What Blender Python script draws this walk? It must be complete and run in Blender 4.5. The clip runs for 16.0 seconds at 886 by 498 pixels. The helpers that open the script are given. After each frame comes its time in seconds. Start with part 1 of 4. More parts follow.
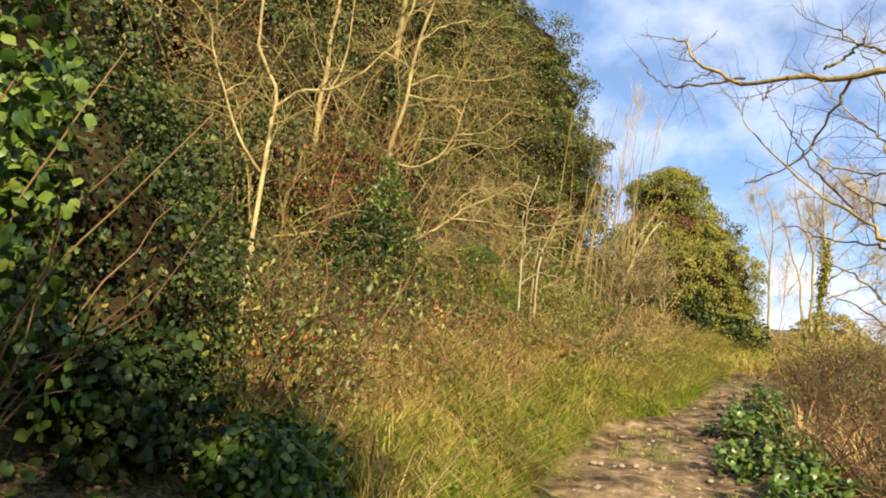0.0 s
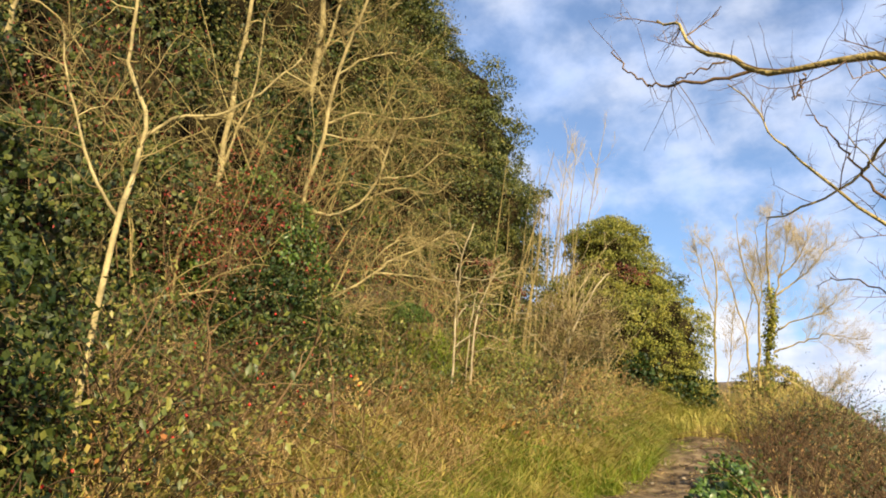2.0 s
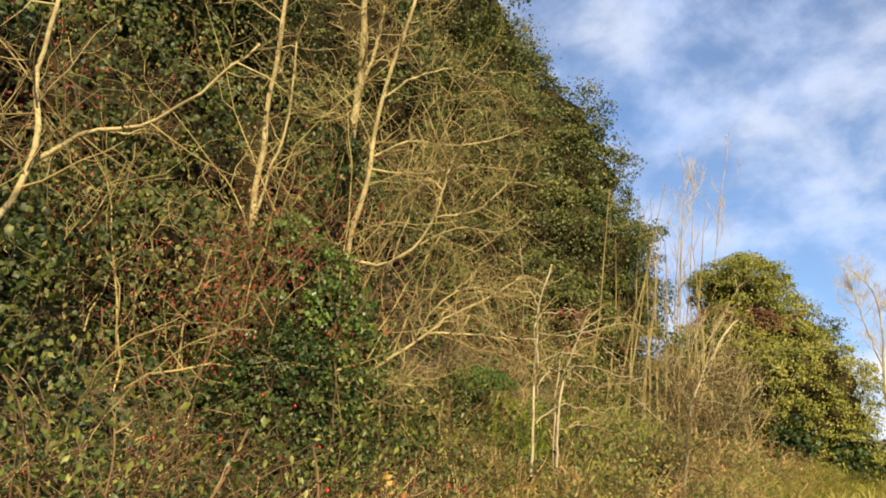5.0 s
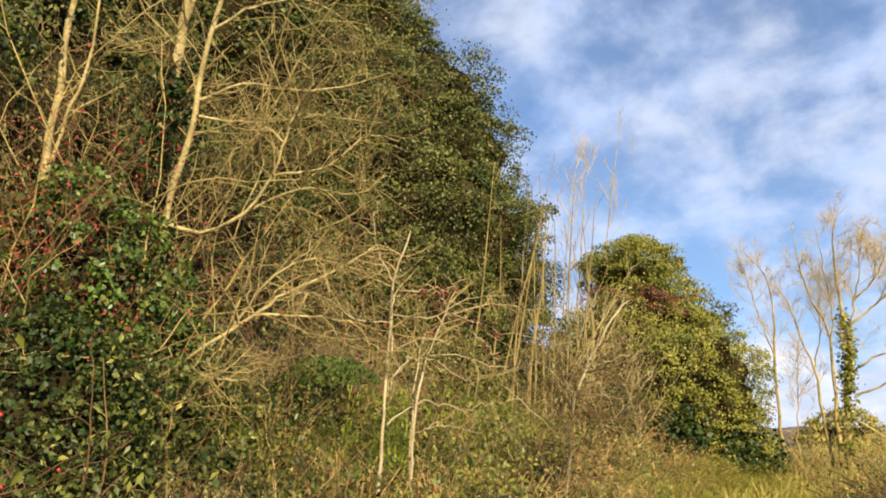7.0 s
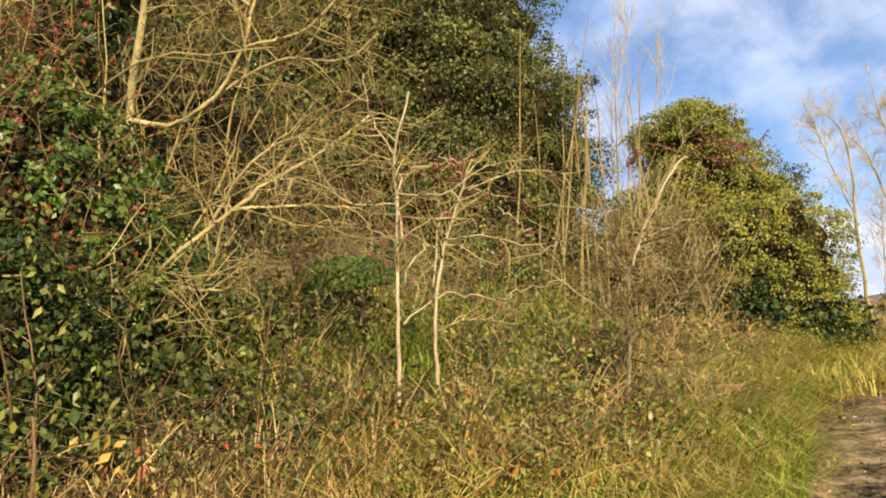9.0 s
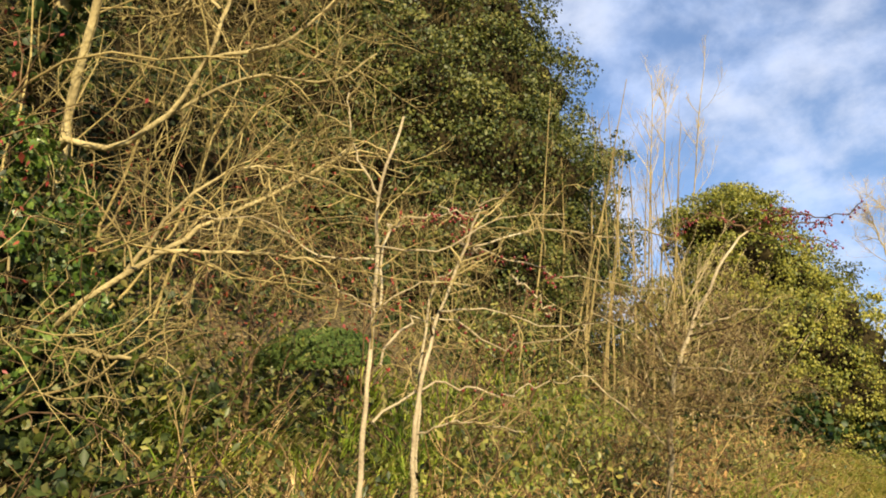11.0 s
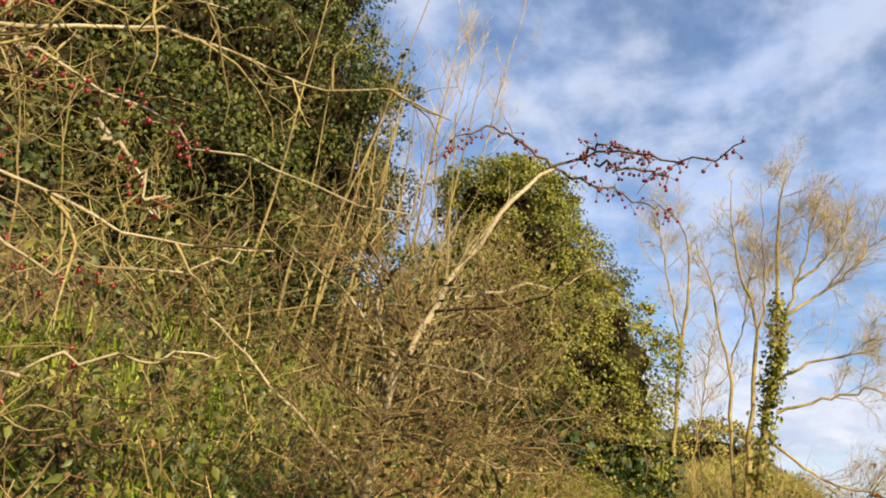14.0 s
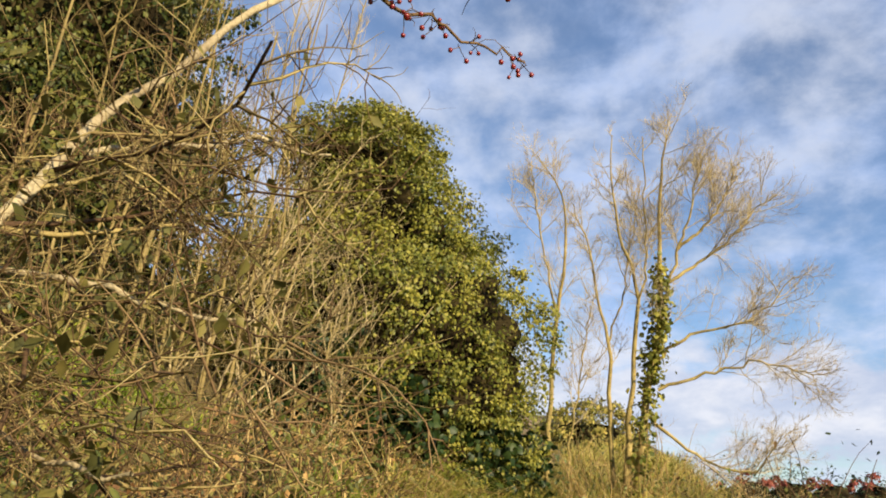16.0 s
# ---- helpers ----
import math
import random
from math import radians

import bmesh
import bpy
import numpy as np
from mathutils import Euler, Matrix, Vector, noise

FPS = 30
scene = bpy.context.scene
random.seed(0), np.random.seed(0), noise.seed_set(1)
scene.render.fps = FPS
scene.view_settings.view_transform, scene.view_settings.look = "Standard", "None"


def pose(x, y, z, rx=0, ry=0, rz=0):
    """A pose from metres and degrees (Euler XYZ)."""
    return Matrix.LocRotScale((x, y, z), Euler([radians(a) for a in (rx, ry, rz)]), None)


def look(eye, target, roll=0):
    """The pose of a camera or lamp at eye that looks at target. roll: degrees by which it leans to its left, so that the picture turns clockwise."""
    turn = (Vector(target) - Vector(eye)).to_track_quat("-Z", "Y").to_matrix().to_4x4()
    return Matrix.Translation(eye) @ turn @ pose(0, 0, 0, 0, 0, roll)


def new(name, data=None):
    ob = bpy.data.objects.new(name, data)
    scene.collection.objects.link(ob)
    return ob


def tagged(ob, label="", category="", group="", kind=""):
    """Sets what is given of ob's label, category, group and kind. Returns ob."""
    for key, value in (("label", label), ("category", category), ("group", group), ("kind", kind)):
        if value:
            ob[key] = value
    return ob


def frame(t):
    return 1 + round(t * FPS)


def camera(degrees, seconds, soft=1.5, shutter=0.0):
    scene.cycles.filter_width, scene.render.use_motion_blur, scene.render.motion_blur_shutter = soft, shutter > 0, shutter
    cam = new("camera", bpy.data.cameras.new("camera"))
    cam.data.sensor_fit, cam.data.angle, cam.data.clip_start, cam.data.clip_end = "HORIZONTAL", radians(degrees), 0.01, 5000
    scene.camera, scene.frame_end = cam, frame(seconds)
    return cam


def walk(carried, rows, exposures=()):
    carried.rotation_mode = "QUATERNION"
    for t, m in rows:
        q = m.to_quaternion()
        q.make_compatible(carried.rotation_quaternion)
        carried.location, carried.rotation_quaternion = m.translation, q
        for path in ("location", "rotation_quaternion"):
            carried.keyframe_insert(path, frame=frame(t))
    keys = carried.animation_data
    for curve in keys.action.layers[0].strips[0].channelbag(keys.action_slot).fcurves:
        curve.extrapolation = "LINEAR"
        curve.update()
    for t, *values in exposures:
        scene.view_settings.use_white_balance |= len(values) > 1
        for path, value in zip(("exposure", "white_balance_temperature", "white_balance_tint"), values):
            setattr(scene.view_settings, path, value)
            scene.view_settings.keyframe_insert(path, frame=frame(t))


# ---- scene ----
# The path climbs a slope of 9.5 degrees. Places are given on the plan of the slope:
# x to the right, y along the path, z square to the path; site() turns them upright.
TILT = radians(9.5)
SLOPE = pose(0, 0, 0, 9.5)
SLOPE3 = np.array(SLOPE.to_3x3())
UP = np.array((0.0, math.sin(TILT), math.cos(TILT)))

# seconds, place on the plan, heading, pitch and roll in degrees
PATH = [
    (0.0, -0.000, -0.000, 1.420, 20.14, 1.50, 1.88),
    (0.5, -0.115, 0.248, 1.443, 15.52, 2.30, 2.20),
    (1.0, -0.138, 0.414, 1.385, 14.40, 2.03, 0.75),
    (1.5, -0.179, 0.777, 1.477, 15.49, 3.74, 1.36),
    (2.0, -0.259, 1.016, 1.493, 15.54, 5.41, 0.86),
    (2.5, -0.327, 1.253, 1.487, 13.89, 5.72, 0.95),
    (3.0, -0.326, 1.560, 1.495, 16.03, 8.46, -0.74),
    (3.2, -0.325, 1.670, 1.542, 17.75, 9.88, -1.24),
    (5.3, -0.237, 2.758, 1.565, 25.26, 9.22, -0.79),
    (5.5, -0.263, 2.862, 1.547, 24.31, 8.15, 0.45),
    (6.0, -0.373, 3.274, 1.552, 21.76, 7.04, 1.35),
    (6.5, -0.352, 3.460, 1.614, 19.00, 8.13, -0.47),
    (7.0, -0.329, 3.771, 1.594, 17.76, 8.70, -1.68),
    (7.5, -0.355, 4.008, 1.539, 15.27, 6.92, -1.39),
    (8.0, -0.336, 4.305, 1.530, 13.44, 4.80, -2.87),
    (8.5, -0.329, 4.586, 1.475, 18.36, 3.44, -7.39),
    (8.7, -0.365, 4.620, 1.464, 21.24, 2.76, -7.99),
    (10.8, -0.670, 5.440, 1.413, 23.45, 7.43, -4.76),
    (11.0, -0.713, 5.612, 1.461, 22.90, 8.73, -3.39),
    (11.5, -0.728, 5.845, 1.542, 18.40, 9.22, -1.99),
    (12.0, -0.718, 6.170, 1.521, 16.16, 7.34, -2.00),
    (12.5, -0.812, 6.452, 1.483, 13.30, 6.11, 0.36),
    (13.0, -0.843, 6.741, 1.525, 9.92, 7.10, 0.80),
    (13.5, -0.850, 7.070, 1.546, 10.24, 7.78, 2.74),
    (14.0, -0.865, 7.349, 1.485, 7.27, 6.48, 5.76),
    (14.5, -0.817, 7.568, 1.514, 2.19, 7.25, 4.60),
    (15.0, -0.740, 7.869, 1.468, 2.91, 9.02, 2.77),
    (15.5, -0.730, 8.181, 1.387, 3.43, 8.52, 4.23),
    (16.0, -0.608, 8.440, 1.372, -0.73, 6.58, 4.91)
]
# seconds, stops: the camera darkens a little as more sky comes into view
EXPOSE = [(0, 1.22), (3.2, 1.04), (8, 1.06), (11, 1.08), (12, 1.02), (13.5, 0.95), (15, 0.82), (16, 0.82)]
cam = camera(57.60, 16.0, soft=1.9)
walk(cam, [(t, SLOPE @ pose(x, y, z, 90 + pitch, 0, heading) @ pose(0, 0, 0, 0, 0, roll)) for t, x, y, z, heading, pitch, roll in PATH], EXPOSE)

# ---- world, sun ----
SUN_AZ, SUN_EL = radians(142), radians(25)      # clockwise from the path's heading; above the horizon
sun_way = Vector((math.sin(SUN_AZ) * math.cos(SUN_EL), math.cos(SUN_AZ) * math.cos(SUN_EL), math.sin(SUN_EL)))
world = bpy.data.worlds.new("sky")
scene.world = world
world.use_nodes = True
wn, wl = world.node_tree.nodes, world.node_tree.links
wn.clear()
w_out, w_bg = wn.new("ShaderNodeOutputWorld"), wn.new("ShaderNodeBackground")
w_sky = wn.new("ShaderNodeTexSky")
w_sky.sky_type, w_sky.sun_disc = "NISHITA", False
w_sky.sun_elevation, w_sky.sun_rotation = SUN_EL, SUN_AZ
w_sky.air_density, w_sky.dust_density, w_sky.ozone_density = 1.0, 0.25, 2.2
w_co = wn.new("ShaderNodeTexCoord")
w_sep = wn.new("ShaderNodeSeparateXYZ")
wl.new(w_co.outputs["Generated"], w_sep.inputs[0])
w_add = wn.new("ShaderNodeMath"); w_add.operation, w_add.inputs[1].default_value = "ADD", 0.34
w_max = wn.new("ShaderNodeMath"); w_max.operation, w_max.inputs[1].default_value = "MAXIMUM", 0.1
wl.new(w_sep.outputs[2], w_add.inputs[0]); wl.new(w_add.outputs[0], w_max.inputs[0])
w_com = wn.new("ShaderNodeCombineXYZ")
for k in (0, 1):
    w_div = wn.new("ShaderNodeMath"); w_div.operation = "DIVIDE"
    wl.new(w_sep.outputs[k], w_div.inputs[0]); wl.new(w_max.outputs[0], w_div.inputs[1])
    wl.new(w_div.outputs[0], w_com.inputs[k])


def cloud_layer(scale, detail, low, high, stretch, seed):
    m = wn.new("ShaderNodeMapping")
    m.inputs["Scale"].default_value = stretch
    m.inputs["Location"].default_value = (seed, seed * 0.7, 0)
    m.inputs["Rotation"].default_value = (0, 0, 0.35)
    n = wn.new("ShaderNodeTexNoise")
    n.inputs["Scale"].default_value, n.inputs["Detail"].default_value = scale, detail
    n.inputs["Roughness"].default_value, n.inputs["Distortion"].default_value = 0.58, 0.12
    r = wn.new("ShaderNodeMapRange")
    r.interpolation_type = "SMOOTHSTEP"
    r.inputs["From Min"].default_value, r.inputs["From Max"].default_value = low, high
    wl.new(w_com.outputs[0], m.inputs[0]); wl.new(m.outputs[0], n.inputs["Vector"]); wl.new(n.outputs["Fac"], r.inputs["Value"])
    return r.outputs[0]


cover = cloud_layer(4.6, 8, 0.36, 0.68, (1.15, 1.0, 1), 3.3)
shade = cloud_layer(4.6, 7, 0.34, 0.72, (1.1, 1.0, 1), 9.1)
w_cloud = wn.new("ShaderNodeMixRGB")
w_cloud.inputs[1].default_value, w_cloud.inputs[2].default_value = (5.6, 6.0, 7.1, 1), (4.1, 5.2, 7.8, 1)
wl.new(shade, w_cloud.inputs[0])
w_fac = wn.new("ShaderNodeMath"); w_fac.operation, w_fac.inputs[1].default_value, w_fac.inputs[2].default_value = "MULTIPLY_ADD", 0.70, 0.12
wl.new(cover, w_fac.inputs[0])
w_mix = wn.new("ShaderNodeMixRGB")
w_blue = wn.new("ShaderNodeMixRGB")
w_blue.blend_type, w_blue.inputs[0].default_value, w_blue.inputs[2].default_value = "MULTIPLY", 1.0, (0.85, 1.0, 1.15, 1)
wl.new(w_sky.outputs[0], w_blue.inputs[1])
wl.new(w_fac.outputs[0], w_mix.inputs[0]); wl.new(w_blue.outputs[0], w_mix.inputs[1]); wl.new(w_cloud.outputs[0], w_mix.inputs[2])
# a low lavender bank of cloud near the horizon, ragged above and below
w_wav = wn.new("ShaderNodeMath"); w_wav.operation, w_wav.inputs[1].default_value = "MULTIPLY_ADD", 0.055
wl.new(shade, w_wav.inputs[0]); wl.new(w_sep.outputs[2], w_wav.inputs[2])
w_low, w_top = wn.new("ShaderNodeMapRange"), wn.new("ShaderNodeMapRange")
for node, a, b in ((w_low, 0.06, 0.10), (w_top, 0.215, 0.165)):
    node.interpolation_type = "SMOOTHSTEP"
    node.inputs["From Min"].default_value, node.inputs["From Max"].default_value = a, b
    wl.new(w_wav.outputs[0], node.inputs["Value"])
w_bank = wn.new("ShaderNodeMath"); w_bank.operation = "MULTIPLY"
wl.new(w_low.outputs[0], w_bank.inputs[0]); wl.new(w_top.outputs[0], w_bank.inputs[1])
w_soft = wn.new("ShaderNodeMath"); w_soft.operation, w_soft.inputs[1].default_value = "MULTIPLY", 0.8
wl.new(w_bank.outputs[0], w_soft.inputs[0])
w_tint = wn.new("ShaderNodeMixRGB")
w_tint.inputs[1].default_value, w_tint.inputs[2].default_value = (4.6, 4.9, 6.2, 1), (7.0, 7.0, 7.4, 1)
wl.new(cover, w_tint.inputs[0])
w_mix2 = wn.new("ShaderNodeMixRGB")
wl.new(w_soft.outputs[0], w_mix2.inputs[0]); wl.new(w_mix.outputs[0], w_mix2.inputs[1]); wl.new(w_tint.outputs[0], w_mix2.inputs[2])
w_bg.inputs["Strength"].default_value = 0.074
wl.new(w_mix2.outputs[0], w_bg.inputs["Color"]); wl.new(w_bg.outputs[0], w_out.inputs[0])

sun = new("sun", bpy.data.lights.new("sun", "SUN"))
sun.data.energy, sun.data.angle, sun.data.color = 5.0, radians(0.6), (1.0, 0.82, 0.53)
sun.matrix_world = look(sun_way * 50, (0, 0, 0))

# ---- materials ----


def rgb(c):
    return (c[0], c[1], c[2], 1)


def surface(name, colours, rough=0.7, scale=8.0, bump=0.0, island=0.5, through_light=0.0, spec=0.3, fine=60.0):
    """A surface whose colour runs along the given colours by grain and, piece by piece, by chance."""
    mat = bpy.data.materials.new(name)
    mat.use_nodes = True
    n, l = mat.node_tree.nodes, mat.node_tree.links
    b, out = n["Principled BSDF"], n["Material Output"]
    geo, co = n.new("ShaderNodeNewGeometry"), n.new("ShaderNodeTexCoord")
    big, small = n.new("ShaderNodeTexNoise"), n.new("ShaderNodeTexNoise")
    big.inputs["Scale"].default_value, big.inputs["Detail"].default_value = scale, 3
    small.inputs["Scale"].default_value, small.inputs["Detail"].default_value = fine, 2
    l.new(co.outputs["Object"], big.inputs["Vector"]); l.new(co.outputs["Object"], small.inputs["Vector"])
    a1, a2 = n.new("ShaderNodeMath"), n.new("ShaderNodeMath")
    a1.operation = a2.operation = "MULTIPLY_ADD"
    a1.inputs[1].default_value = island
    a2.inputs[1].default_value = 0.35
    l.new(geo.outputs["Random Per Island"], a1.inputs[0])
    sc = n.new("ShaderNodeMath"); sc.operation = "MULTIPLY_ADD"
    sc.inputs[1].default_value, sc.inputs[2].default_value = (1 - island) * 1.7, -(1 - island) * 0.35 - 0.17
    l.new(big.outputs["Fac"], sc.inputs[0]); l.new(sc.outputs[0], a1.inputs[2])
    l.new(small.outputs["Fac"], a2.inputs[0]); l.new(a1.outputs[0], a2.inputs[2])
    ramp = n.new("ShaderNodeValToRGB")
    e = ramp.color_ramp.elements
    e[0].color, e[1].color = rgb(colours[0]), rgb(colours[-1])
    for k, c in enumerate(colours[1:-1], 1):
        e.new(k / (len(colours) - 1)).color = rgb(c)
    l.new(a2.outputs[0], ramp.inputs[0]); l.new(ramp.outputs[0], b.inputs["Base Color"])
    b.inputs["Roughness"].default_value, b.inputs["Specular IOR Level"].default_value = rough, spec
    if bump:
        bp = n.new("ShaderNodeBump")
        bp.inputs["Strength"].default_value, bp.inputs["Distance"].default_value = bump, 0.02
        l.new(small.outputs["Fac"], bp.inputs["Height"]); l.new(bp.outputs[0], b.inputs["Normal"])
    if through_light:
        tr, mx = n.new("ShaderNodeBsdfTranslucent"), n.new("ShaderNodeMixShader")
        mx.inputs[0].default_value = through_light
        l.new(ramp.outputs[0], tr.inputs[0]); l.new(b.outputs[0], mx.inputs[1]); l.new(tr.outputs[0], mx.inputs[2])
        l.new(mx.outputs[0], out.inputs[0])
    return mat


M_IVY = surface("ivy_leaf", [(0.010, 0.018, 0.005), (0.045, 0.060, 0.013), (0.125, 0.13, 0.028), (0.28, 0.24, 0.065)], 0.5, 2.6, 0, 0.5, 0.2, 0.3)
# yellow-green ivy, brightened in its base colour as if sunlit
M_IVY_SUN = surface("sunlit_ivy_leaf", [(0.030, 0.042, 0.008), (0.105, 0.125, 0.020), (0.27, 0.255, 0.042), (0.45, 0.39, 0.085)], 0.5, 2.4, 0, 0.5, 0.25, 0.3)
# ivy leaf copy with shade put into its base colour
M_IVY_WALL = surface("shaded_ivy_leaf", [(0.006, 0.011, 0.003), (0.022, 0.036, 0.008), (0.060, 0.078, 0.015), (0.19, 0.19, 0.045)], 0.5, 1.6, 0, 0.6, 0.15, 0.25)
# dark green ivy, lowered further so its colour carries near and inner shade
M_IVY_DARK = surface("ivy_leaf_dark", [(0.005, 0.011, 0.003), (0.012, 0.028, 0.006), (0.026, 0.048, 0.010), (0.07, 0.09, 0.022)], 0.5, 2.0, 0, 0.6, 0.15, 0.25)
M_OLIVE = surface("thicket_leaf", [(0.020, 0.022, 0.006), (0.080, 0.080, 0.020), (0.17, 0.15, 0.04), (0.32, 0.25, 0.08)], 0.6, 1.4, 0, 0.6, 0.2, 0.3)
M_AUTUMN = surface("autumn_leaf", [(0.20, 0.06, 0.02), (0.34, 0.14, 0.04), (0.42, 0.28, 0.06), (0.36, 0.32, 0.10)], 0.6, 3, 0, 0.8, 0.25)
M_BRAMBLE = surface("bramble_leaf", [(0.016, 0.028, 0.006), (0.07, 0.095, 0.017), (0.19, 0.195, 0.038), (0.34, 0.28, 0.07)], 0.45, 2.5, 0, 0.7, 0.22, 0.4)
M_WEED = surface("weed_leaf", [(0.03, 0.07, 0.010), (0.09, 0.17, 0.02), (0.18, 0.26, 0.035), (0.28, 0.30, 0.06)], 0.5, 2, 0, 0.7, 0.25)
M_IVY_GREEN = surface("fresh_green_ivy_leaf", [(0.010, 0.026, 0.005), (0.040, 0.085, 0.012), (0.11, 0.17, 0.026), (0.24, 0.28, 0.06)], 0.4, 2.5, 0, 0.6, 0.22, 0.45)
M_MOSS = surface("moss", [(0.016, 0.034, 0.006), (0.04, 0.07, 0.011), (0.08, 0.115, 0.02), (0.14, 0.155, 0.036)], 0.8, 4, 0, 0.5, 0.1)
M_RUST = surface("rusty_leaf", [(0.08, 0.035, 0.015), (0.20, 0.10, 0.035), (0.34, 0.20, 0.07), (0.44, 0.31, 0.12)], 0.7, 2, 0, 0.7, 0.2)
M_RED = surface("red_twig", [(0.16, 0.035, 0.025), (0.26, 0.06, 0.04), (0.30, 0.12, 0.07)], 0.6, 3, 0, 0.7, 0.1)
M_GRASS = surface("grass_blade", [(0.07, 0.10, 0.016), (0.27, 0.275, 0.045), (0.57, 0.45, 0.13), (0.78, 0.58, 0.27)], 0.6, 5.5, 0, 0.3, 0.25, 0.25)
M_GREEN = surface("green_grass_blade", [(0.05, 0.11, 0.012), (0.17, 0.26, 0.026), (0.32, 0.36, 0.045), (0.54, 0.46, 0.11)], 0.55, 4.5, 0, 0.4, 0.3, 0.25)
M_STRAW = surface("dry_stem", [(0.06, 0.036, 0.016), (0.24, 0.15, 0.06), (0.46, 0.33, 0.135), (0.66, 0.49, 0.23)], 0.75, 4.0, 0, 0.7, 0.1, 0.2)
M_TWIG = surface("lichen_twig", [(0.035, 0.024, 0.010), (0.135, 0.098, 0.040), (0.32, 0.25, 0.10), (0.54, 0.45, 0.21)], 0.8, 3, 0.3, 0.55, 0, 0.2, 90)
M_BARK = surface("pale_bark", [(0.08, 0.06, 0.028), (0.22, 0.175, 0.08), (0.38, 0.31, 0.145), (0.50, 0.43, 0.23)], 0.85, 5, 0.6, 0.15, 0, 0.2, 45)
M_PALE = surface("pale_sapling_bark", [(0.12, 0.095, 0.055), (0.25, 0.20, 0.12), (0.37, 0.31, 0.19), (0.46, 0.40, 0.27)], 0.8, 6, 0.5, 0.2, 0, 0.2, 70)
M_DARKTWIG = surface("brown_twig", [(0.025, 0.015, 0.010), (0.085, 0.05, 0.026), (0.18, 0.115, 0.055), (0.32, 0.22, 0.105)], 0.8, 3, 0.3, 0.6, 0, 0.2, 90)
M_BROWN = surface("dead_weed_stem", [(0.015, 0.009, 0.006), (0.055, 0.032, 0.018), (0.13, 0.08, 0.042), (0.26, 0.17, 0.085)], 0.85, 3, 0.2, 0.6, 0, 0.15, 90)
M_LIME = surface("yellow_lichen_bark", [(0.08, 0.06, 0.025), (0.22, 0.17, 0.065), (0.38, 0.30, 0.115), (0.52, 0.43, 0.20)], 0.85, 7, 0.6, 0.15, 0, 0.2, 60)
M_BERRY = surface("red_berry", [(0.09, 0.008, 0.010), (0.16, 0.012, 0.014), (0.23, 0.02, 0.018)], 0.3, 3, 0, 0.8, 0, 0.5)
M_HIP = surface("scarlet_hip", [(0.45, 0.02, 0.015), (0.6, 0.03, 0.02)], 0.3, 3, 0, 0.8, 0, 0.5)
# near-black brown: stems, with the shade between them put into the colour
M_SHADE = surface("stem_and_shade_dark", [(0.006, 0.005, 0.003), (0.016, 0.012, 0.006), (0.032, 0.025, 0.011), (0.07, 0.055, 0.025)], 0.95, 2.2, 1.0, 0.0, 0, 0.05, 26)
M_ASH = surface("pale_ash_twig", [(0.20, 0.15, 0.075), (0.34, 0.27, 0.14), (0.48, 0.39, 0.22), (0.60, 0.50, 0.31)], 0.8, 3, 0.2, 0.4, 0, 0.2, 60)
M_REDFRUIT = surface("red_fruit", [(0.13, 0.015, 0.014), (0.24, 0.028, 0.024), (0.34, 0.06, 0.04)], 0.5, 3, 0, 0.8, 0.1, 0.4)
M_REDLEAF = surface("rust_red_leaf", [(0.09, 0.018, 0.012), (0.22, 0.045, 0.025), (0.36, 0.09, 0.045)], 0.6, 3, 0, 0.8, 0.25, 0.3)
M_STONE = surface("path_stone", [(0.13, 0.10, 0.07), (0.24, 0.19, 0.14), (0.38, 0.33, 0.26)], 0.85, 4, 0.5, 0.7, 0, 0.25, 30)
M_FIELD = surface("far_field", [(0.06, 0.075, 0.025), (0.10, 0.11, 0.04), (0.15, 0.13, 0.06)], 0.95, 0.05, 0, 0.0, 0, 0.1, 0.6)

# ---- shaping helpers ----
rng = np.random.default_rng(7)


def site(p):
    """Places on the plan of the slope, turned upright."""
    return np.asarray(p, float) @ SLOPE3.T


def thing(name, base, label, category, group="", kind=""):
    ob = new(name)
    ob.empty_display_size = 0.2
    ob.location = site(base)
    return tagged(ob, label, category, group, kind)


def mesh_of(name, verts, faces, smooth=False):
    """verts: n x 3; faces: one array of m x 3 or m x 4."""
    me = bpy.data.meshes.new(name)
    k = faces.shape[1]
    me.vertices.add(len(verts)); me.loops.add(faces.size); me.polygons.add(len(faces))
    me.vertices.foreach_set("co", np.ascontiguousarray(verts, np.float32).ravel())
    me.loops.foreach_set("vertex_index", np.ascontiguousarray(faces, np.int32).ravel())
    me.polygons.foreach_set("loop_start", np.arange(0, faces.size, k, dtype=np.int32))
    me.polygons.foreach_set("use_smooth", np.full(len(faces), smooth))
    me.update(calc_edges=True)
    return me


def part(name, geo, material, parent, label="", kind=""):
    """Links one (verts on the plan, faces) as a mesh under a thing."""
    verts, faces = geo
    at = np.array(parent.location)
    me = mesh_of(name, site(verts) - at, faces, smooth=True)
    me.materials.append(material)
    ob = new(name, me)
    ob.parent = parent
    return tagged(ob, label, kind=kind)


def joined(geos):
    vs, fs, n = [], [], 0
    for v, f in geos:
        vs.append(v); fs.append(f + n); n += len(v)
    return np.concatenate(vs), np.concatenate(fs)


def unit(v):
    return v / np.maximum(np.linalg.norm(v, axis=-1, keepdims=True), 1e-9)


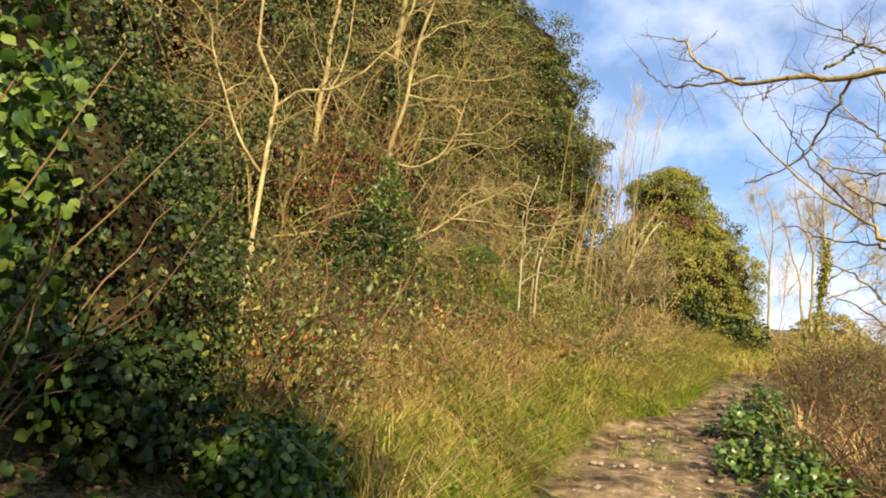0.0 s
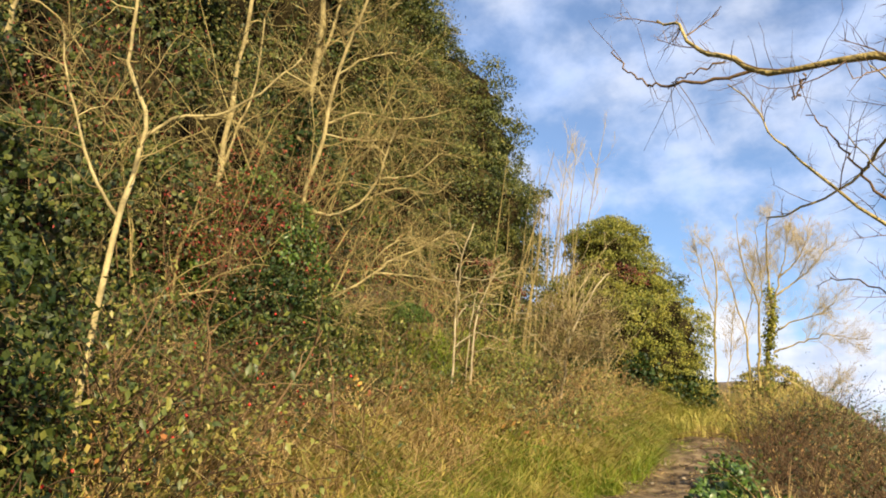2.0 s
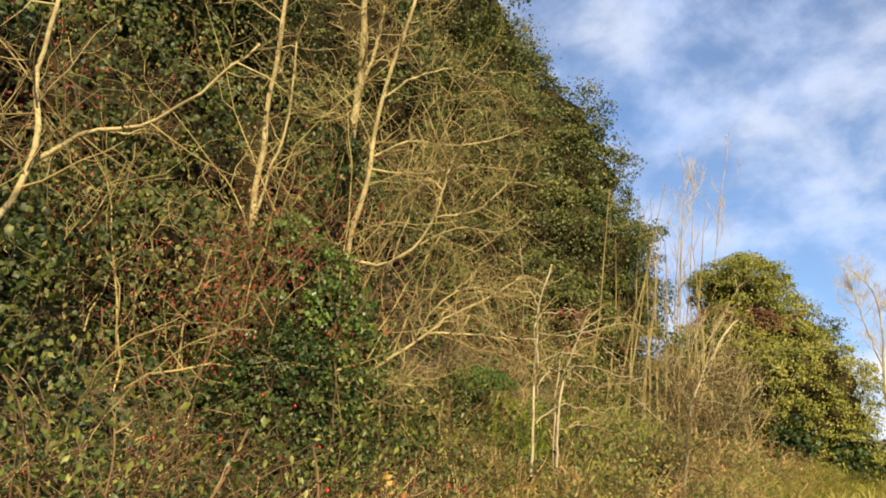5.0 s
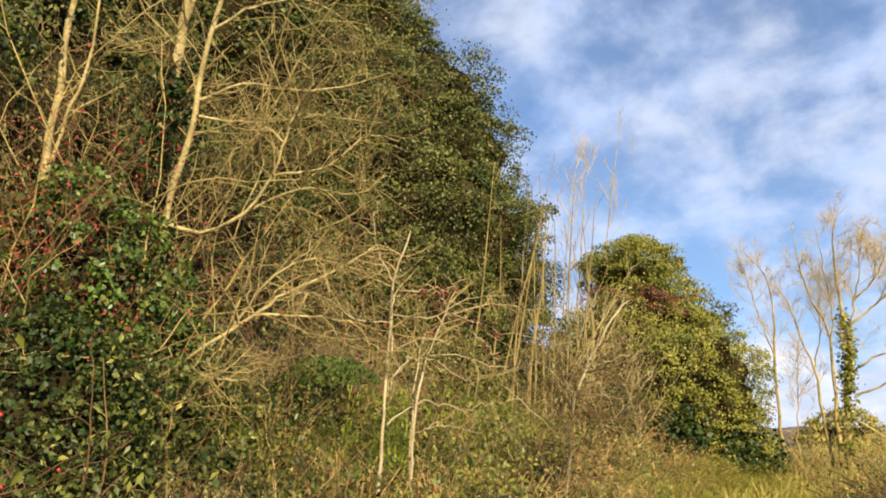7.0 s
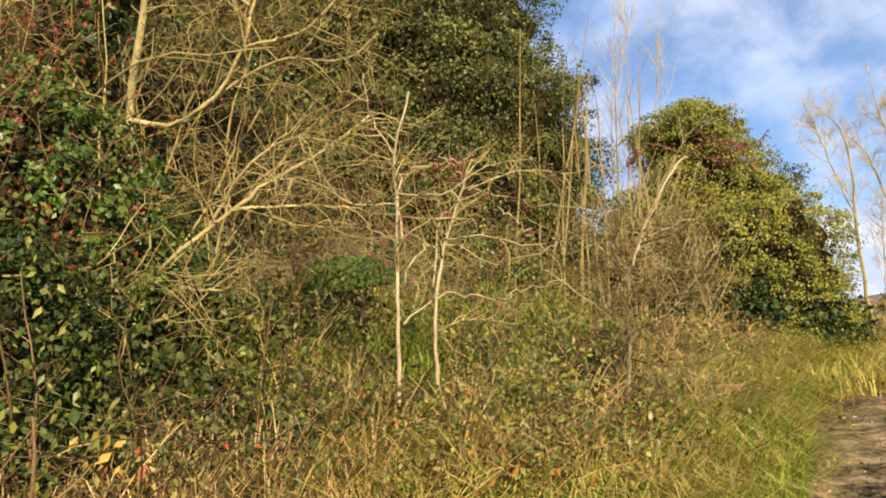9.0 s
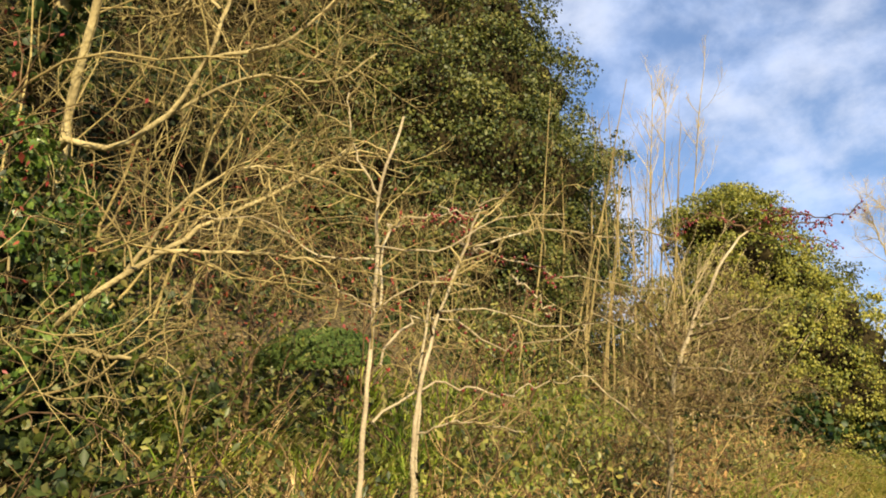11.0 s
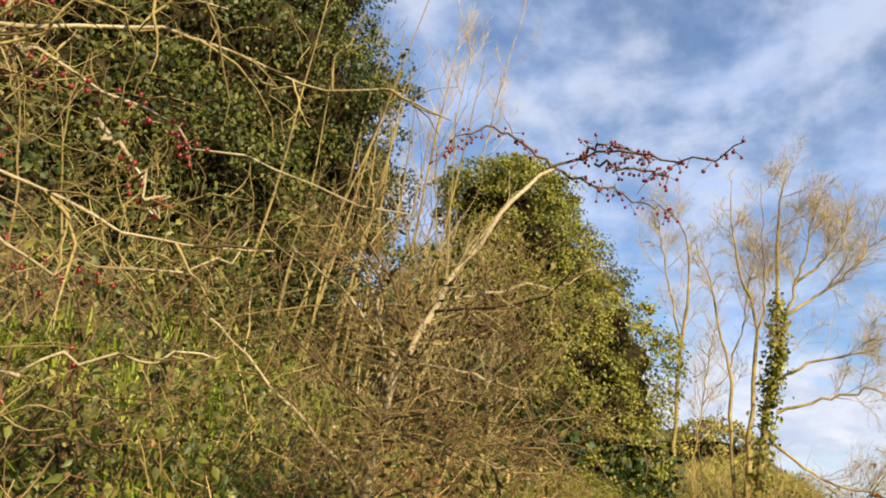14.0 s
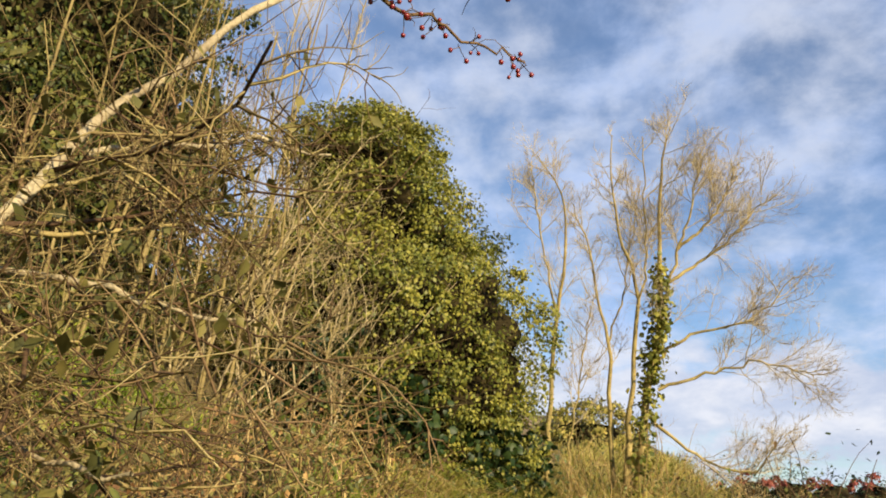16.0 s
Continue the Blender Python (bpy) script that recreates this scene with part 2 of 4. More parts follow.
def tube(pts, r0, r1, sides=5, knots=0.0):
    """A tapering stem along a line of points, closed at the tip."""
    pts = np.asarray(pts, float)
    n = len(pts)
    t = unit(np.gradient(pts, axis=0))
    ref = np.array((0.31, 0.12, 0.94)) if abs(t[0] @ np.array((0.31, 0.12, 0.94))) < 0.9 else np.array((1.0, 0, 0))
    a = unit(np.cross(t, ref)); b = np.cross(t, a)
    rad = np.linspace(r0, r1, n)
    if knots:
        rad = rad * (1 + knots * (rng.random(n) - 0.4))
    ang = np.arange(sides) / sides * 2 * np.pi
    ring = a[:, None] * np.cos(ang)[None, :, None] + b[:, None] * np.sin(ang)[None, :, None]
    v = (pts[:, None] + ring * rad[:, None, None]).reshape(-1, 3)
    i = np.arange(n - 1)[:, None] * sides
    j = np.arange(sides)[None, :]
    k = (j + 1) % sides
    f = np.stack([i + j, i + k, i + k + sides, i + j + sides], -1).reshape(-1, 4)
    return v, f


def curve_through(anchors, n=14, wob=0.0):
    """A smooth line through anchors (Catmull-Rom), with a little waver."""
    a = np.asarray(anchors, float)
    p = np.vstack([2 * a[0] - a[1], a, 2 * a[-1] - a[-2]])
    out = []
    m = len(a) - 1
    for u in np.linspace(0, m - 1e-6, n):
        k = int(u); s = u - k
        p0, p1, p2, p3 = p[k:k + 4]
        out.append(0.5 * (2 * p1 + (p2 - p0) * s + (2 * p0 - 5 * p1 + 4 * p2 - p3) * s * s + (3 * p1 - p0 - 3 * p2 + p3) * s ** 3))
    out = np.array(out)
    if wob:
        w = rng.normal(0, wob, out.shape); w[0] = 0
        out += w
    return out


def wander(start, way, length, steps, kink, lift=0.0):
    """A crooked line from a start along a way, with a pull up (lift > 0) or down."""
    p, w = [np.asarray(start, float)], unit(np.asarray(way, float))
    for _ in range(steps):
        w = unit(w + rng.normal(0, kink, 3) + UP * lift)
        p.append(p[-1] + w * length / steps)
    return np.array(p)


def boughs(line, radius, count, length, levels, spread=0.9, kink=0.22, lift=0.05, first=0.25, out=None, shrink=0.55, sides=4):
    """Side twigs off a line, again and again. Returns tubes."""
    out = [] if out is None else out
    n = len(line)
    for _ in range(count):
        u = first + (1 - first) * rng.random()
        k = min(int(u * (n - 1)), n - 2)
        s = line[k] + (line[k + 1] - line[k]) * rng.random()
        along = unit(line[k + 1] - line[k])
        side = unit(np.cross(along, rng.normal(0, 1, 3)))
        way = unit(along * rng.uniform(0.25, 1.0) + side * spread)
        ln = length * rng.uniform(0.5, 1.15) * (1.15 - 0.5 * u)
        tw = wander(s, way, ln, 5 if levels > 0 else 4, kink, lift)
        r = radius * rng.uniform(0.35, 0.6)
        out.append(tube(tw, r, r * 0.35, sides))
        if levels > 0:
            boughs(tw, r, max(2, int(count * 0.6)), ln * shrink, levels - 1, spread, kink, lift, 0.2, out, shrink, 3)
    return out


IVY = np.array([(0, -0.5, 0), (0.42, -0.28, -0.05), (0.5, 0.1, 0.02), (0, 0.6, -0.10), (-0.5, 0.1, 0.02), (-0.42, -0.28, -0.05), (0, -0.05, 0.10)])
IVY_F = np.array([(0, 1, 6), (1, 2, 6), (2, 3, 6), (3, 4, 6), (4, 5, 6), (5, 0, 6)])
OVAL = np.array([(0, -0.5, 0), (0.27, -0.1, -0.07), (0, 0.55, -0.06), (-0.27, -0.1, -0.07), (0, 0.0, 0.03)])
OVAL_F = np.array([(0, 1, 4), (1, 2, 4), (2, 3, 4), (3, 0, 4)])
KITE = np.array([(0, -0.5, 0), (0.36, 0.0, -0.08), (0, 0.55, 0.0), (-0.36, 0.0, -0.08)])
KITE_F = np.array([(0, 1, 2), (0, 2, 3)])


def leaves(at, face, size, shape="ivy", rough=0.7):
    """Many small leaves at places, turned about the way that each faces."""
    base, fc = {"ivy": (IVY, IVY_F), "oval": (OVAL, OVAL_F), "kite": (KITE, KITE_F)}[shape]
    n = len(at)
    nz = unit(face + rng.normal(0, rough, (n, 3)))
    down = -UP + rng.normal(0, 0.7, (n, 3))
    ny = unit(down - nz * (down * nz).sum(1, keepdims=True))
    nx = np.cross(ny, nz)
    s = (size * rng.uniform(0.55, 1.25, n))[:, None, None]
    v = at[:, None] + s * (base[None, :, 0, None] * nx[:, None] + base[None, :, 1, None] * ny[:, None] + base[None, :, 2, None] * nz[:, None])
    f = fc[None] + (np.arange(n) * len(base))[:, None, None]
    return v.reshape(-1, 3), f.reshape(-1, 3)


def bumps(p, scale, seed=0.0):
    o = Vector((seed, seed * 1.7, seed * 0.3))
    return np.array([noise.noise(Vector(q) * scale + o) for q in p])


def clumped(points, normals, per, radius):
    """Spreads leaves round clump centres, flattened along the surface."""
    n = len(points)
    p = np.repeat(points, per, 0); q = np.repeat(normals, per, 0)
    d = rng.normal(0, 1, (n * per, 3)); d = unit(d) * (rng.random((n * per, 1)) ** 0.5)
    d += q * 0.55
    return p + d * radius, unit(q * 0.8 + d * 0.9)


def grid_faces(nu, nv):
    i = np.arange(nu - 1)[:, None] * nv + np.arange(nv - 1)[None]
    return np.stack([i, i + nv, i + nv + 1, i + 1], -1).reshape(-1, 4)


# ---- ground ----


def path_left(y):
    return np.interp(y, (-5, 5, 7, 9.4, 10.8, 13, 16, 22), (-1.1, -1.38, -1.4, -0.62, -0.55, -0.36, 0.35, 1.2))


def path_right(y):
    return np.interp(y, (-5, 5, 7.8, 9.5, 11.2, 12.5, 16, 22), (0.55, 0.2, -0.12, 0.1, 0.34, 0.46, 1.0, 1.9))


def bank(x, y):
    """Height of the ground over the path's slope."""
    d = path_left(y) - x
    e = x - path_right(y)
    left = np.interp(d, (0, 0.3, 0.7, 1.1, 1.7, 2.4, 3.2, 4.5, 7, 12), (0, 0.16, 0.42, 0.62, 0.82, 1.15, 1.9, 3.3, 5.2, 6.5))
    fade = np.interp(y, (-12, -4, 14, 19, 26), (0.6, 1, 1, 0.35, 0.1))
    right = np.interp(e, (0, 0.4, 1.3, 2.2, 4, 8, 14), (0, 0.05, 0.0, -0.45, -1.8, -4.2, -7.0))
    return np.where(d > 0, left * fade, np.where(e > 0, right, 0))


def ground_sheet():
    """One sheet from the path out to the horizon."""
    ax = np.concatenate([-np.geomspace(1800, 9, 16), np.linspace(-8, 6, 113), np.geomspace(7, 1800, 18)])
    ay = np.concatenate([-np.geomspace(1800, 9, 14), np.linspace(-8, 24, 193), np.geomspace(25.5, 1800, 18)])
    X, Y = np.meshgrid(ax, ay, indexing="ij")
    near = np.clip(Y, -30, 26)
    Z = bank(X, near)
    flat = np.stack([X.ravel(), Y.ravel(), Z.ravel()], 1)
    inside = (np.abs(X.ravel()) < 9) & (np.abs(Y.ravel()) < 26)
    rel = np.zeros(len(flat))
    rel[inside] = bumps(flat[inside], 1.3, 2) * 0.05 + bumps(flat[inside], 5.0, 5) * 0.022
    onpath = (flat[:, 0] > path_left(flat[:, 1])) & (flat[:, 0] < path_right(flat[:, 1]))
    flat[:, 2] += np.where(onpath, rel * 1.5, rel)
    z = flat[:, 2] / math.cos(TILT) + math.tan(TILT) * near.ravel()
    far = np.maximum(np.hypot(np.maximum(np.abs(flat[:, 0]) - 9, 0), np.maximum(np.abs(flat[:, 1] - 5) - 22, 0)), 0)
    k = np.clip(far / 60, 0, 1)
    k = k * k * (3 - 2 * k)
    z = z * (1 - k) + (-7.0) * k
    return np.stack([flat[:, 0], flat[:, 1] , z], 1), grid_faces(len(ax), len(ay)), onpath, inside


def ground_at(x, y):
    """Plan place on the ground under plan x, y."""
    return np.stack([x, y, bank(x, y)], -1)


gv, gf, on_path, is_near = ground_sheet()
g_mesh = mesh_of("ground", gv, gf[:, ::-1], True)
wear = g_mesh.attributes.new("trodden", "FLOAT", "POINT")
edge = np.minimum(gv[:, 0] - path_left(gv[:, 1]), path_right(gv[:, 1]) - gv[:, 0])
wear.data.foreach_set("value", np.clip(0.5 + edge * 2.2, 0, 1).astype(np.float32))


def ground_surface():
    """Mud where feet tread, dark earth and litter beside it, with a ragged edge."""
    mat = bpy.data.materials.new("trodden_ground")
    mat.use_nodes = True
    n, l = mat.node_tree.nodes, mat.node_tree.links
    p = n["Principled BSDF"]
    at, co = n.new("ShaderNodeAttribute"), n.new("ShaderNodeTexCoord")
    at.attribute_name = "trodden"

    def grain(scale, detail, rough=0.6):
        q = n.new("ShaderNodeTexNoise")
        q.inputs["Scale"].default_value, q.inputs["Detail"].default_value, q.inputs["Roughness"].default_value = scale, detail, rough
        l.new(co.outputs["Object"], q.inputs["Vector"])
        return q.outputs["Fac"]

    def ramp(fac, stops):
        r = n.new("ShaderNodeValToRGB")
        e = r.color_ramp.elements
        e[0].position, e[0].color = stops[0][0], rgb(stops[0][1])
        e[1].position, e[1].color = stops[-1][0], rgb(stops[-1][1])
        for pos, c in stops[1:-1]:
            e.new(pos).color = rgb(c)
        l.new(fac, r.inputs[0])
        return r.outputs[0]
    broad, mid, fine = grain(1.7, 4), grain(7.0, 5), grain(45.0, 3)
    mud = ramp(mid, [(0.36, (0.034, 0.021, 0.011)), (0.46, (0.10, 0.066, 0.036)), (0.54, (0.25, 0.17, 0.09)), (0.66, (0.44, 0.33, 0.20))])
    dark = ramp(broad, [(0.44, (0.030, 0.020, 0.014)), (0.60, (0.28, 0.20, 0.115))])
    mudmix = n.new("ShaderNodeMixRGB"); mudmix.blend_type = "MIX"; mudmix.inputs[0].default_value = 0.5
    l.new(mud, mudmix.inputs[1]); l.new(dark, mudmix.inputs[2])
    earth = ramp(fine, [(0.3, (0.020, 0.014, 0.008)), (0.5, (0.085, 0.065, 0.028)), (0.7, (0.24, 0.185, 0.085))])
    add = n.new("ShaderNodeMath"); add.operation = "ADD"
    sub = n.new("ShaderNodeMath"); sub.operation, sub.inputs[1].default_value = "SUBTRACT", 0.5
    l.new(mid, sub.inputs[0]); l.new(sub.outputs[0], add.inputs[0]); l.new(at.outputs["Fac"], add.inputs[1])
    step = n.new("ShaderNodeMapRange")
    step.inputs["From Min"].default_value, step.inputs["From Max"].default_value = 0.42, 0.62
    l.new(add.outputs[0], step.inputs["Value"])
    mix = n.new("ShaderNodeMixRGB")
    l.new(step.outputs[0], mix.inputs[0]); l.new(earth, mix.inputs[1]); l.new(mudmix.outputs[0], mix.inputs[2])
    l.new(mix.outputs[0], p.inputs["Base Color"])
    p.inputs["Roughness"].default_value, p.inputs["Specular IOR Level"].default_value = 0.8, 0.25
    bp, bp2 = n.new("ShaderNodeBump"), n.new("ShaderNodeBump")
    bp.inputs["Strength"].default_value, bp.inputs["Distance"].default_value = 0.8, 0.05
    bp2.inputs["Strength"].default_value, bp2.inputs["Distance"].default_value = 0.8, 0.012
    l.new(mid, bp.inputs["Height"]); l.new(fine, bp2.inputs["Height"])
    l.new(bp.outputs[0], bp2.inputs["Normal"]); l.new(bp2.outputs[0], p.inputs["Normal"])
    return mat


for m in (ground_surface(), M_FIELD):
    g_mesh.materials.append(m)
g_mesh.polygons.foreach_set("material_index", np.where(is_near[gf].sum(1) == 0, 1, 0).astype(np.int32))
ground = tagged(new("ground", g_mesh), "sloping earth ground with a trodden muddy path", "ground", kind="structure")

# ---- ivy-covered masses ----


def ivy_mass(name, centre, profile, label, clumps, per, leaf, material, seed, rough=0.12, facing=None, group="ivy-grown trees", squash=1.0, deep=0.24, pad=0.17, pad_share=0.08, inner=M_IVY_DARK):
    """A tree drowned in ivy: a dark shell for stems and shade inside, a lumpy coat of leaves outside. profile: heights
    and half-widths.
    """
    cx, cy, z0 = centre
    hz, hr = np.array(profile, float).T
    ob = thing(name, (cx, cy, float(bank(cx, cy)) - 0.02), label, "ivy tree", group)

    def shell(h, a, k=0.0):
        r = np.interp(h, hz, hr)
        p = np.stack([cx + r * np.cos(a), cy + r * np.sin(a) * squash, z0 + h], -1)
        out = np.stack([np.cos(a), np.sin(a), np.full_like(a, 0.25)], -1)
        lump = rough * (bumps(p, 1.5, seed) * 1.2 + bumps(p, 3.6, seed + 4) * 0.8 + bumps(p, 8.0, seed + 9) * 0.35)
        return p + out * (lump * np.clip(r * 2.0, 0.15, 1.6) - k)[:, None], unit(out + UP * np.interp(h / hz[-1], (0, 0.6, 1), (-0.1, 0.25, 1.6))[:, None])
    nu, nv = 30, 44
    H, A = np.meshgrid(np.linspace(hz[0], hz[-1] - deep, nu), np.linspace(0, 2 * np.pi, nv), indexing="ij")
    part("stem_shade_core", (shell(H.ravel(), A.ravel(), deep)[0], grid_faces(nu, nv)), M_SHADE, ob, "dark shell for stems and the shade between them")
    n = max(24, int(clumps * pad_share))

    def on_shell(m, k):
        """Even places over the shell, thinner where it narrows."""
        i = np.arange(m * 4)
        h = hz[0] + (hz[-1] - hz[0]) * ((0.5 + i * 0.7548777 + rng.normal(0, 0.012, m * 4)) % 1.0)
        span = (0, 2 * np.pi) if facing is None else facing
        a = span[0] + (span[1] - span[0]) * ((0.5 + i * 0.5698403) % 1.0)
        weight = np.interp(h, hz, hr) + 0.35 * hr.max() * (h > hz[-1] * 0.85)
        keep = np.flatnonzero(((i * 0.6180340) % 1.0) < weight / weight.max())[:m]
        return shell(h[keep], a[keep], k)
    # an even coat in the hollows, mostly tinted darker to stand for shade
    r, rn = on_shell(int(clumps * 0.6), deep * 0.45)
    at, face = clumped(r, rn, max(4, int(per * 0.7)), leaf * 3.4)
    part("inner_ivy", leaves(at, face, leaf, "kite", 0.7), inner, ob, "ivy leaves deep between the pads, mostly tinted dark for shade", "stuff")
    # uneven hanging pads of leaves, each lit on its crown and dark beneath
    p, nrm = on_shell(n, 0.03)
    each = int(clumps * per * 0.7 / n)
    size = np.repeat(pad * rng.uniform(0.45, 1.3, len(p)), each)[:, None]
    wide = np.repeat(rng.uniform(0.7, 1.35, (len(p), 3)) * (1.0, 1.0, 0.62), each, 0)
    c, q = np.repeat(p, each, 0), np.repeat(nrm, each, 0)
    d = unit(unit(rng.normal(0, 1, c.shape)) + q * 0.5 + UP * 0.35)
    spot = c + d * size * wide * (1.12 - 0.6 * rng.random((len(c), 1)) ** 1.5) + rng.normal(0, leaf * 0.4, c.shape)
    part("ivy_coat", leaves(spot, unit(d + q * 0.4 + UP * 0.25), leaf, "kite" if leaf < 0.045 else "ivy", 0.6), material, ob, "dense glossy ivy leaves", "stuff")
    # short sprays that break the outline
    k = rng.choice(len(spot), min(len(spot), max(12, clumps // 16)), replace=False)
    tubes, tips = [], []
    for a, b in zip(spot[k], d[k]):
        ln = wander(a - b * 0.05, b + UP * 0.5, leaf * rng.uniform(1.0, 2.4), 3, 0.35, 0.1)
        tubes.append(tube(ln, 0.004, 0.0015, 3)); tips.append(ln[1:])
    tips = np.concatenate(tips)
    tp = np.repeat(tips, 3, 0) + rng.normal(0, leaf * 0.4, (len(tips) * 3, 3))
    part("ivy_spray", leaves(tp, np.tile(UP, (len(tp), 1)), leaf * 0.8, "oval", 1.0), material, ob, "loose ivy sprays", "stuff")
    part("spray_stem", joined(tubes), M_DARKTWIG, ob, "thin ivy stems", "stuff")
    return ob


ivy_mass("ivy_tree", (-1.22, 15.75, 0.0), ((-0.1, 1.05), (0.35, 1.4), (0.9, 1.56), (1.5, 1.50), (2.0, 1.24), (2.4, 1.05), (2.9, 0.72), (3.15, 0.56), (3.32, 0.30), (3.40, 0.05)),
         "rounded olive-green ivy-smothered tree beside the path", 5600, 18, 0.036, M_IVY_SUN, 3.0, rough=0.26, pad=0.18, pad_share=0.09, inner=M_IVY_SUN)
ivy_mass("ivy_tree", (-5.2, 14.1, 0.6), ((0, 2.75), (1.0, 2.72), (2.4, 2.70), (3.3, 2.58), (4.3, 2.35), (5.2, 1.80), (6.0, 1.20), (6.7, 0.65), (7.0, 0.1)),
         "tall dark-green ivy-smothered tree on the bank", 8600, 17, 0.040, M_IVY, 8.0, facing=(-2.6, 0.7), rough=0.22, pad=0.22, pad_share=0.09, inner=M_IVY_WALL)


def ivy_thicket(y0, y1, seed, label, clumps=1500):
    """A length of the overgrown bank behind the shrubs: leaves over a dark shell for stems and shade."""
    ob = thing("ivy_thicket", (-4.4, (y0 + y1) / 2, bank(-4.4, (y0 + y1) / 2)), label, "thicket", "overgrown bank")

    def wall(y, z, k=0.0):
        x = np.interp(z, (0.8, 1.4, 3.0, 5.0, 7.5, 10), (-2.9, -3.5, -4.6, -5.0, -5.3, -5.7)) + np.interp(y, (0, 4, 9, 12, 14), (-0.5, -0.2, 0.0, 0.55, 0.8)) * np.interp(z, (1, 3), (0.2, 1))
        p = np.stack([x, y, z], -1)
        lump = bumps(p, 0.75, 4.0) * 0.7 + bumps(p, 2.0, 7.0) * 0.45
        p[:, 0] += lump - k
        p[:, 1] += bumps(p, 1.1, 11.0) * 0.2
        return p
    nu, nv = 30, 40
    Y, Z = np.meshgrid(np.linspace(y0, y1, nu), np.linspace(0.6, 11.5, nv), indexing="ij")
    part("stem_shade_core", (wall(Y.ravel(), Z.ravel(), 0.5), grid_faces(nu, nv)), M_SHADE, ob, "dark shell for stems and the shade between them")
    y, z = rng.uniform(y0, y1, clumps), 0.8 + 10.0 * rng.random(clumps) ** 1.5
    p = wall(y, z)
    keep = bumps(p, 1.3, 15.0) + rng.normal(0, 0.12, clumps) > -0.10
    p = p[keep]
    nrm = np.tile(unit(np.array((0.85, -0.3, 0.35))), (len(p), 1))
    p[:, 0] -= 0.28 * rng.random(len(p))
    at, face = clumped(p, nrm, 17, 0.16)
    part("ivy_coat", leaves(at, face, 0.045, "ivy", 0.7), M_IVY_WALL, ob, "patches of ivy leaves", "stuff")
    y, z = rng.uniform(y0, y1, clumps // 3), 0.7 + 7 * rng.random(clumps // 3)
    p = wall(y, z, -0.08)
    at, face = clumped(p, np.tile(unit(np.array((0.85, -0.3, 0.35))), (len(p), 1)), 8, 0.2)
    part("thin_leaf", leaves(at, face, 0.042, "oval", 0.9), M_OLIVE, ob, "small olive and yellowing leaves", "stuff")
    return ob, wall


walls = []
for y0, y1, sd in ((0.2, 3.8, 1.0), (3.6, 6.6, 5.0), (6.4, 9.4, 9.0), (9.2, 12.0, 13.0), (11.8, 15.5, 17.0)):
    walls.append(ivy_thicket(y0, y1, sd, "dark ivy and scrub covering the steep bank", 2000))

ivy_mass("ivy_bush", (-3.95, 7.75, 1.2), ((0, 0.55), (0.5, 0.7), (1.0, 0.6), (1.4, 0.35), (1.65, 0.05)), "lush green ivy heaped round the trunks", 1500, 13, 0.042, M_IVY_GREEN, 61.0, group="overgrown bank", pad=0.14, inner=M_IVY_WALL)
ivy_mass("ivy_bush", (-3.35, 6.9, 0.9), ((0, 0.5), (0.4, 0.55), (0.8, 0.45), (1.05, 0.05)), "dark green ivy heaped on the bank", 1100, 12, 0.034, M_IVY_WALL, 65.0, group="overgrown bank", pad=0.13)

# ---- bare scrub on the bank ----


def bare_shrub(base, height, stems, label, material=M_TWIG, lean=(0.25, -0.1), twig=5, levels=2, r=0.011, spread=0.8, group="bare scrub", leaf=None, kink=0.16, leaf_size=0.038, leafy=10):
    base = np.array(base, float)
    ob = thing("bare_shrub", base, label, "shrub", group)
    twig_t, ends = [], []
    for _ in range(stems):
        way = UP + np.array((lean[0], lean[1], 0)) + rng.normal(0, 0.22, 3)
        ln = wander(base + rng.normal(0, 0.10, 3) * (1, 1, 0), way, height * rng.uniform(0.6, 1.1), 12, kink * 0.75, 0.03)
        rr = r * rng.uniform(0.6, 1.15)
        part("stem", tube(ln, rr, rr * 0.3, 5), material, ob)
        boughs(ln, rr * 0.8, twig, height * 0.34, levels, spread, kink * 1.3, 0.03, 0.15, twig_t)
        ends.append(ln[3:])
    part("twig_spray", joined(twig_t), material, ob, "", "stuff")
    if leaf is not None:
        e = np.concatenate(ends)
        e = np.repeat(e, leafy, 0) + rng.normal(0, 0.15, (len(e) * leafy, 3))
        part("leaf_spray", leaves(e, np.tile(UP, (len(e), 1)), leaf_size, "oval", 1.0), leaf, ob, "a few leaves left on the twigs", "stuff")
    return ob


def foot(x, y, sink=0.03):
    return np.array((x, y, float(bank(x, y)) - sink))


tan = "tan leafless scrub with lichen-coated twigs on the bank"
for k in range(16):
    y = 5.6 + 6.9 * k / 15 + rng.normal(0, 0.15)
    x = rng.uniform(-4.7, -3.25) + (0.4 if y > 9.5 else 0)
    bare_shrub(foot(x, y), rng.uniform(1.2, 2.6), 3, tan, lean=(rng.uniform(-0.15, 0.6), rng.uniform(-0.5, 0.4)), twig=9, levels=1, r=0.0095, spread=1.1, kink=0.34)
for k in range(16):
    y = 3.4 + 9.0 * k / 15 + rng.normal(0, 0.2)
    bare_shrub(foot(rng.uniform(-3.3, -2.3), y), rng.uniform(0.6, 1.1), 4, "low brown leafless scrub on the bank", M_DARKTWIG, twig=4, levels=1, leaf=M_BRAMBLE)
for x, y, h in ((-4.1, 6.9, 2.2), (-3.9, 7.3, 1.9), (-3.5, 6.2, 1.7), (-3.0, 9.4, 1.5), (-4.3, 5.2, 2.6)):
    bare_shrub(foot(x, y), h, 4, "twiggy shrub with dark red fruit among the ivy", M_DARKTWIG, twig=7, levels=1, r=0.007, leaf=M_REDFRUIT, leaf_size=0.024, leafy=10)

